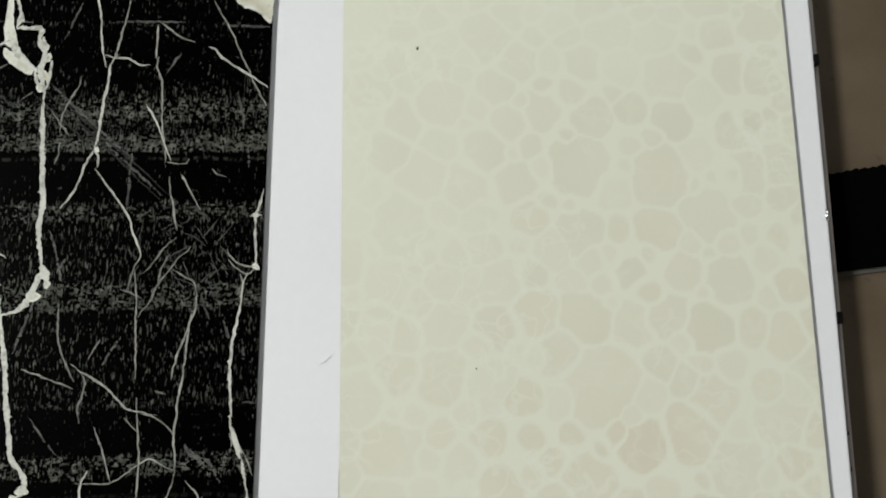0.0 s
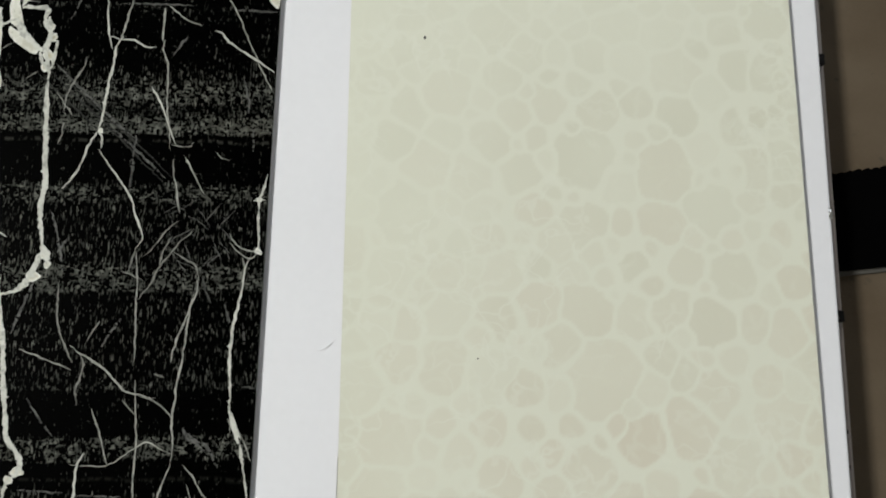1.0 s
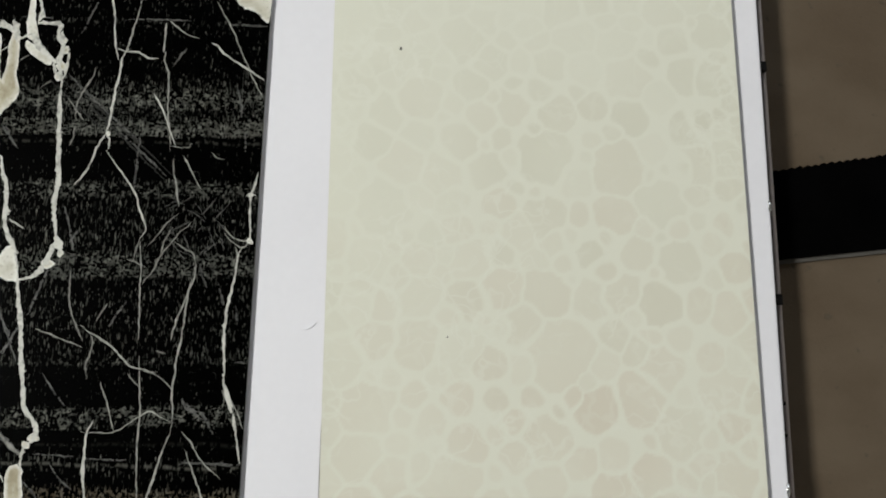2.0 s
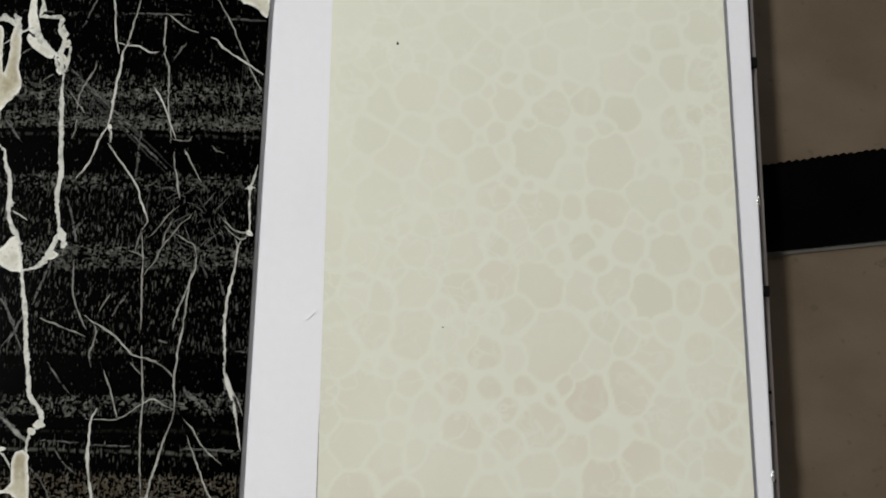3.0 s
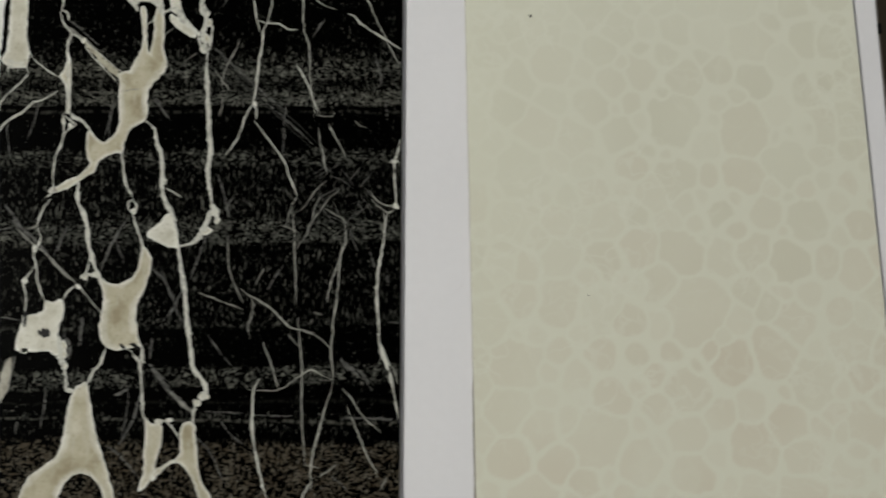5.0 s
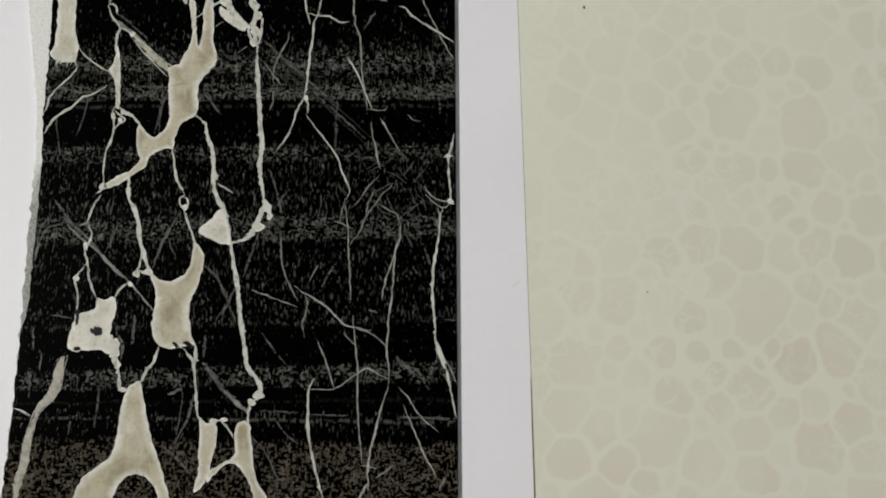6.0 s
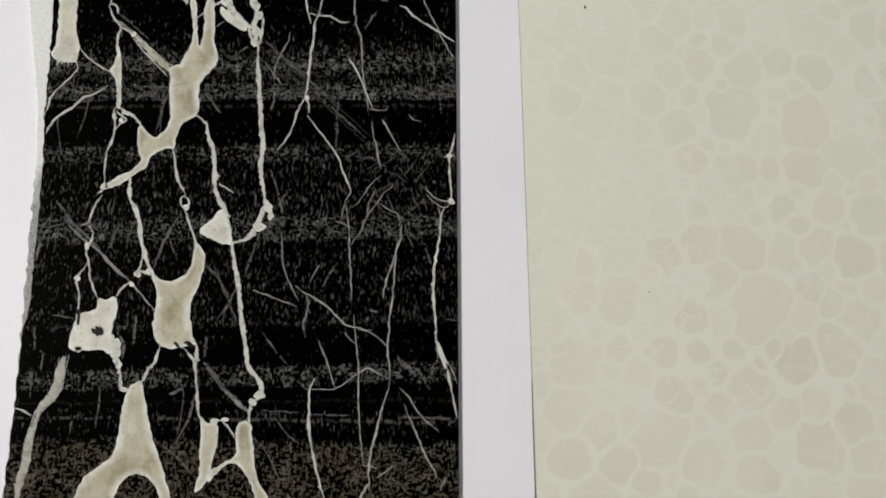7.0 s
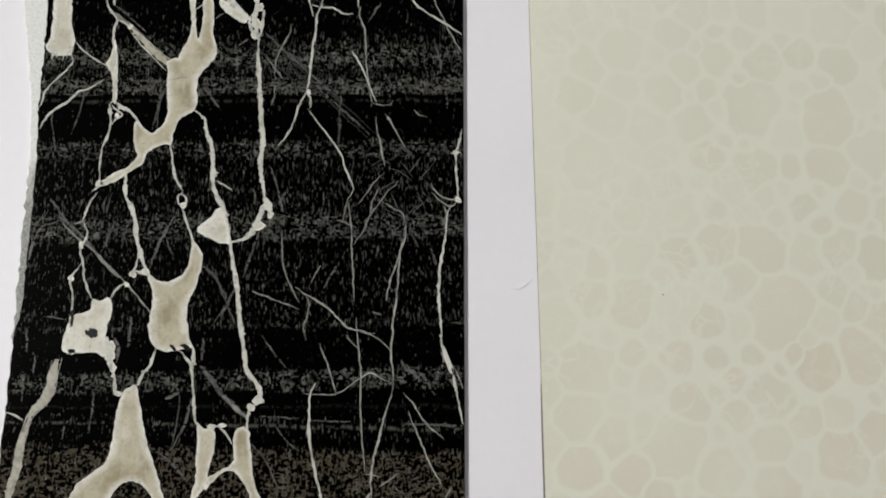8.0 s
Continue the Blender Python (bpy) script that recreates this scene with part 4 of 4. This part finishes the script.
vein("dim", 0.37, 0.37, (-56.7, 40.8), (-48.4, 33.5), (-40.4, 26.2))
vein("dim", 0.37, 0.37, (-50.5, 39.8), (-39.3, 29.9), (-28.2, 20.9))
vein("white", 1.19, 0.89, (-61.6, 57.1), (-59.0, 57.2), (-55.9, 57.0), (-55.9, 53.6), (-54.7, 51.4), (-54.3, 50.0), (-55.0, 47.6))
vein("white", 1.04, 1.04, (-62.8, 69.2), (-62.0, 64.6), (-60.9, 60.9), (-61.5, 57.1))
vein("white", 0.64, 0.64, (-56.0, 47.0), (-56.0, 44.1), (-54.5, 41.5))
vein("white", 0.46, 0.46, (-43.4, 69.9), (-42.8, 65.3), (-41.8, 60.8), (-41.4, 56.3), (-40.8, 52.1), (-39.5, 47.4))
vein("pale", 0.42, 0.42, (-34.5, 70.2), (-35.0, 65.6), (-35.9, 59.5), (-36.9, 54.2), (-37.8, 49.7))
vein("pale", 0.52, 0.52, (-27.9, 59.0), (-27.9, 53.7), (-27.7, 50.0))
vein("pale", 0.31, 0.31, (-27.8, 60.1), (-24.5, 57.6), (-21.6, 55.7), (-18.8, 54.8))
vein("pale", 0.31, 0.31, (-14.6, 66.3), (-12.7, 62.6), (-10.0, 58.1), (-7.7, 52.8), (-4.6, 46.2))
vein("faint", 0.45, 0.45, (-50.0, 54.5), (-48.4, 59.1), (-46.4, 64.4))
vein("faint", 0.45, 0.45, (-25.1, 46.4), (-22.0, 51.7))
vein("faint", 0.37, 0.37, (-65.8, 58.8), (-57.8, 58.8))
vein("faint", 0.45, 0.45, (-38.9, 59.4), (-29.4, 60.0), (-21.2, 60.0))
vein("faint", 0.45, 0.45, (-11.5, 59.5), (-0.6, 59.4))
vein("white", 1.19, 1.48, (-72.9, 52.4), (-73.7, 54.4), (-72.2, 55.8), (-70.4, 55.9), (-68.1, 55.0), (-66.7, 52.7))
vein("white", 1.34, 1.34, (-76.9, 57.2), (-74.8, 55.3), (-72.6, 53.1))
vein("white", 1.34, 1.34, (-71.0, 57.5), (-69.9, 55.6))
vein("white", 1.48, 1.48, (-68.0, 57.7), (-66.8, 54.4), (-66.2, 51.1))
vein("white", 0.35, 0.35, (-70.7, 48.2), (-68.3, 50.0))
vein("white", 0.46, 0.46, (-66.6, 51.9), (-63.5, 53.5), (-61.8, 54.6))
vein("grey", 1.01, 0.76, (-92.3, 47.3), (-88.4, 45.1), (-82.7, 40.5))
vein("grey", 0.38, 0.38, (-65.0, 46.2), (-62.9, 47.6))
vein("grey", 0.38, 0.38, (-58.8, 38.6), (-56.3, 40.7))

# Hairline cracks between the wide veins.
vein("faint", 0.34, 0.26, (-105.4, -44.7), (-105.5, -48.4), (-105.1, -51.9))
vein("faint", 0.34, 0.26, (-88.7, -49.3), (-88.7, -54.2), (-89.3, -59.2))
vein("faint", 0.34, 0.26, (-94.9, -57.5), (-95.2, -60.7))
vein("faint", 0.34, 0.26, (-68.5, -50.0), (-68.7, -56.1), (-69.5, -62.1))
vein("faint", 0.34, 0.26, (-105.7, -34.6), (-105.1, -40.2))
vein("faint", 0.34, 0.26, (-103.1, -40.9), (-103.1, -45.7))
vein("faint", 0.34, 0.26, (-86.8, -8.0), (-88.0, -12.1), (-89.6, -16.0))
vein("faint", 0.34, 0.26, (-74.1, -12.3), (-71.9, -17.6))
vein("faint", 0.34, 0.26, (-62.6, -18.8), (-59.5, -26.1), (-56.2, -33.4))
vein("faint", 0.34, 0.26, (-57.6, -27.0), (-59.7, -30.7), (-61.9, -34.0))
vein("faint", 0.34, 0.26, (-77.6, 26.8), (-78.2, 21.4), (-79.3, 15.5))
vein("faint", 0.34, 0.26, (-96.5, 28.0), (-97.4, 21.0), (-99.1, 14.1))
vein("faint", 0.34, 0.26, (-66.7, 27.9), (-64.3, 24.0), (-62.4, 21.2))

# Frayed foot of the pale patch beside the worn edge.
foot = random.Random(23)
for k in range(11):
    x, y = foot.uniform(-107.2, -101.0), foot.uniform(35.0, 37.0)
    vein("white" if k % 3 else "pale", 0.5, 0.15, (x, y + 1.0), (x + foot.gauss(0, 0.3), y - 0.6), (x + foot.gauss(0, 0.5), y - foot.uniform(1.2, 2.6)))

# Fine criss-cross cracks beside the long edge.
hatch = random.Random(17)
for k in range(26):
    x, y, a = hatch.uniform(-22, -8), hatch.uniform(-6, 9), hatch.choice((0.75, 2.3)) + hatch.gauss(0, 0.25)
    r = hatch.uniform(1.0, 3.6)
    vein("faint", 0.24, 0.12, (x - r * math.cos(a), y - r * math.sin(a)), (x, y + hatch.gauss(0, 0.2)), (x + r * math.cos(a), y + r * math.sin(a)))

# Cream laminate sheet printed with pebbles.
sheet = thing("laminate_sheet", "thin cream laminate sheet with a pale pebble print", "sheet")
seeds = []
seeds += [(42.4, 39.7, 5.9), (56.3, 45.0, 4.7), (59.1, 35.9, 4.5), (80.3, 37.2, 5.2), (91.2, 40.0, 4.1), (101.8, 37.7, 5.5), (101.1, 48.8, 6.7), (79.7, 51.6, 4.8)]
seeds += [(118.1, 51.0, 5.9), (118.1, 33.8, 5.6), (90.4, 29.9, 2.9), (77.0, 24.7, 7.8), (97.1, 22.6, 7.4), (37.6, 20.7, 6.2), (30.0, 27.0, 5.1), (53.8, 27.5, 5.6)]
seeds += [(109.2, 12.1, 6.7), (116.9, 22.9, 4.4), (32.6, 9.4, 8.1), (64.0, 10.6, 4.6), (76.6, 7.6, 5.6), (95.9, 8.7, 5.6), (86.2, 8.5, 3.3), (53.4, 3.3, 4.4)]
seeds += [(64.8, -2.8, 3.7), (88.5, -2.6, 4.4), (103.0, -2.4, 4.7), (114.1, -3.9, 5.9), (42.9, -4.6, 4.4), (56.3, -15.3, 5.6), (76.6, -13.6, 6.3), (64.2, -12.2, 6.3)]
seeds += [(92.9, -7.3, 3.3), (108.0, -16.5, 5.9), (94.6, -24.3, 4.3), (80.1, -29.6, 8.9), (43.4, -27.4, 6.3), (32.1, -26.0, 5.1), (61.4, -32.6, 4.3), (108.0, -32.6, 5.9)]
seeds += [(30.7, -43.6, 7.0), (42.1, -40.7, 3.9), (53.3, -41.5, 4.5), (63.1, -41.5, 3.1), (73.2, -40.1, 3.1), (90.6, -43.8, 5.9), (100.9, -40.9, 6.6), (76.9, -51.0, 5.9)]
seeds += [(68.1, -46.6, 3.7), (55.7, -52.4, 5.2), (85.6, -56.9, 4.5), (67.5, -56.0, 4.1), (76.1, -62.5, 5.6), (52.1, -63.7, 7.8), (62.2, -68.7, 5.9), (28.9, -55.0, 6.2)]
seeds += [(28.5, -67.6, 5.6), (76.8, -72.4, 5.6), (94.0, -65.5, 6.6), (103.7, -59.9, 5.5), (107.4, -68.5, 5.1), (36.0, -60.7, 5.9), (44.3, -58.0, 4.1), (118.8, -16.0, 4.6)]
seeds += [(126.6, -17.9, 5.2), (120.7, -30.2, 4.1), (123.6, -38.2, 6.6), (111.7, -48.7, 6.5), (125.7, -47.3, 4.7), (129.4, -53.7, 3.3), (129.0, -5.2, 4.5), (126.9, 6.2, 3.7)]
seeds += [(128.5, 17.2, 4.1), (119.2, 23.6, 5.9), (121.5, 35.8, 4.4), (131.9, 42.6, 3.3), (124.0, 50.0, 5.2), (115.4, 60.7, 4.8), (126.6, 64.6, 5.6)]
KNOWN = len(seeds)
scatter = random.Random(21)
tries = 0
while tries < 6000:
    tries += 1
    x, y, r = scatter.uniform(14, 138), scatter.uniform(-100, 100), scatter.uniform(3.0, 6.5) if tries < 4000 else scatter.uniform(2.2, 3.2)
    if all(math.hypot(x - a, y - b) > 0.80 * (r + c) + 0.2 for a, b, c in seeds):
        seeds.append((x, y, r))
STEP = 0.0006
ys = np.arange(-0.098, 0.0985, STEP)
us = np.linspace(0, 1, 196)


def sheet_xyz(u, y):
    left, right = 0.01845 - 0.0128 * y, 0.13360 - 0.002 * y
    x = left + (right - left) * u
    lift = 0.0009 * max(0.0, (u - 0.45) / 0.55) ** 1.6 + 0.00010 * max(0.0, (0.05 - u) / 0.05) ** 2 * min(1.0, max(0.0, 0.5 - y / 0.06))
    return x, y, 0.01079 + lift


def build_sheet():
    nu, ny = len(us), len(ys)
    top = np.array([sheet_xyz(u, y) for y in ys for u in us])
    low = top - (0, 0, 0.00074)
    def grid(o, flip):
        q = [(o + j * nu + i, o + j * nu + i + 1, o + (j + 1) * nu + i + 1, o + (j + 1) * nu + i) for j in range(ny - 1) for i in range(nu - 1)]
        return [f[::-1] for f in q] if flip else q
    n = nu * ny
    faces = grid(0, False)
    border = [i for i in range(nu)] + [j * nu + nu - 1 for j in range(1, ny)] + [(ny - 1) * nu + i for i in range(nu - 2, -1, -1)] + [j * nu for j in range(ny - 2, 0, -1)]
    m = len(border)
    faces += [(2 * n + (k + 1) % m, 2 * n + k, 2 * n + m + k, 2 * n + m + (k + 1) % m) for k in range(m)]
    me = bpy.data.meshes.new("laminate")
    me.from_pydata([tuple(p) for p in np.vstack([top, low, top[border], low[border]])], [], faces)
    # Power diagram of the pebbles: how far a point lies inside its own pebble.
    sx, sy, sr = (np.array(v) for v in zip(*seeds))
    wob = np.array([noise.noise_vector((p[0] * 170, p[1] * 170, 0.3)) for p in top])[:, :2] * 1.5
    px, py = top[:, 0] * 1000 + wob[:, 0], top[:, 1] * 1000 + wob[:, 1]
    d = np.hypot(px[:, None] - sx, py[:, None] - sy) / sr
    two = np.partition(d, 1, axis=1)
    own = d.argmin(1)
    gap = np.minimum((two[:, 1] - two[:, 0]) * sr[own] * 0.6, (np.where(own < KNOWN, 1.2, 1.45) - two[:, 0]) * sr[own])
    blur = np.array([noise.noise((p[0] * 75, p[1] * 75, 4.0)) for p in top])
    cell = np.clip((gap - 0.40 - 0.5 * blur) / (0.75 + 0.4 * blur), 0, 1)
    cell = cell * cell * (3 - 2 * cell)
    rs = np.random.RandomState(3)
    shade = np.where(np.arange(len(seeds)) < KNOWN, rs.uniform(0.6, 1.0, len(seeds)), rs.uniform(0.3, 0.85, len(seeds)))[own]
    worn = np.array([noise.noise((p[0] * 38, p[1] * 38, 8.0)) for p in top])
    shade = shade * np.clip(0.80 + 0.65 * worn, 0.35, 1.1)
    # Glare painted into the print: pebbles pale towards the inner edge and far end.
    fade = np.clip(0.25 + (top[:, 0] - 0.02) * 5.0 - top[:, 1] * 5.0, 0, 1)
    shade = shade * (0.44 + 0.62 * fade * fade * (3 - 2 * fade))
    tint = np.clip(np.random.RandomState(4).uniform(0, 0.9, len(seeds)) - sy / 90, 0, 1)[own]
    for key, val in (("cell", cell * shade), ("tint", tint)):
        a = me.attributes.new(key, "FLOAT", "POINT")
        a.data.foreach_set("value", np.concatenate([val, val, val[border], val[border]]).astype(np.float32))
    me.materials.append(CREAM)
    me.materials.append(CUT)
    tops = (nu - 1) * (ny - 1)
    for k, p in enumerate(me.polygons):
        p.use_smooth = k < tops
        p.material_index = 0 if k < tops else 1
    ob = new("laminate", me)
    ob.parent = sheet


build_sheet()
part("core_edge", prism([(0.0186 - 0.0128 * -0.097, -0.0972), (0.1334, -0.0972), (0.1330, 0.0972), (0.0186 - 0.0128 * 0.097, 0.0972)], ZW, ZW + 0.00004), CORE, sheet, "pale backing paper")
# A dark ribbon paints the shaded gap along the lower cut edge.
seam = random.Random(31)
part("edge_gap_shade", ribbon([(0.01845 - 0.0128 * y - 0.00015, y) for y in (-0.097, -0.08, -0.065, -0.048)], (0.00020, 0.00004), ZW - 0.0001, ZW + 0.00030, 0.0012, 0.1, seam, rough=0.0), GAP_SHADE, sheet, "thin dark strip painting the shaded gap along the cut edge")
bm = bmesh.new()
bmesh.ops.create_icosphere(bm, subdivisions=2, radius=0.00040, matrix=pose(0.0365, 0.0549, 0.01081) @ Matrix.Diagonal((0.8, 1.3, 0.35, 1)))
part("speck", bm, INK, sheet, "dark speck on the print")
bm = bmesh.new()
bmesh.ops.create_icosphere(bm, subdivisions=2, radius=0.0002, matrix=pose(0.0506, -0.0255, 0.01081) @ Matrix.Diagonal((1.2, 0.8, 0.35, 1)))
part("speck", bm, INK, sheet, "dark speck on the print")

# Woven strap that runs out from under the board.
strap = thing("strap", "flat black woven webbing strap with a toothed edge", "strap")


def strap_point(s, v):
    """s metres along the strap, v from its lower (0) to its upper edge (1)."""
    x = 0.10 + s
    low = -0.0002 + (x - 0.148) * 0.128
    high = 0.0266 + (x - 0.1485) * 0.176
    return x, low + (high - low) * v


outline = [strap_point(0, 0)] + [strap_point(0.01 * k, 0) for k in range(1, 31)]
teeth = []
pitch = 0.0026
fray = random.Random(41)
for k in range(int(0.30 / pitch), -1, -1):
    tall, lean = fray.uniform(0.0006, 0.0012), fray.uniform(-0.08, 0.08)
    for f, h in ((0.95, 0.0), (0.78, 0.55), (0.55, 0.8), (0.3, 0.6), (0.1, 0.05)):
        x, y = strap_point((k + f + lean * h) * pitch, 1)
        teeth.append((x, y + h * tall))
part("webbing", prism(outline + [strap_point(0.30, 1)] + teeth, GROUND, GROUND + 0.0022), WEBBING, strap, "black woven webbing")
edge = [strap_point(0.01 * k, 0) for k in range(0, 31)]
part("selvedge", prism([(x, y - 0.0013) for x, y in edge] + edge[::-1], GROUND, GROUND + 0.0009), SELVEDGE, strap, "thin grey selvedge")
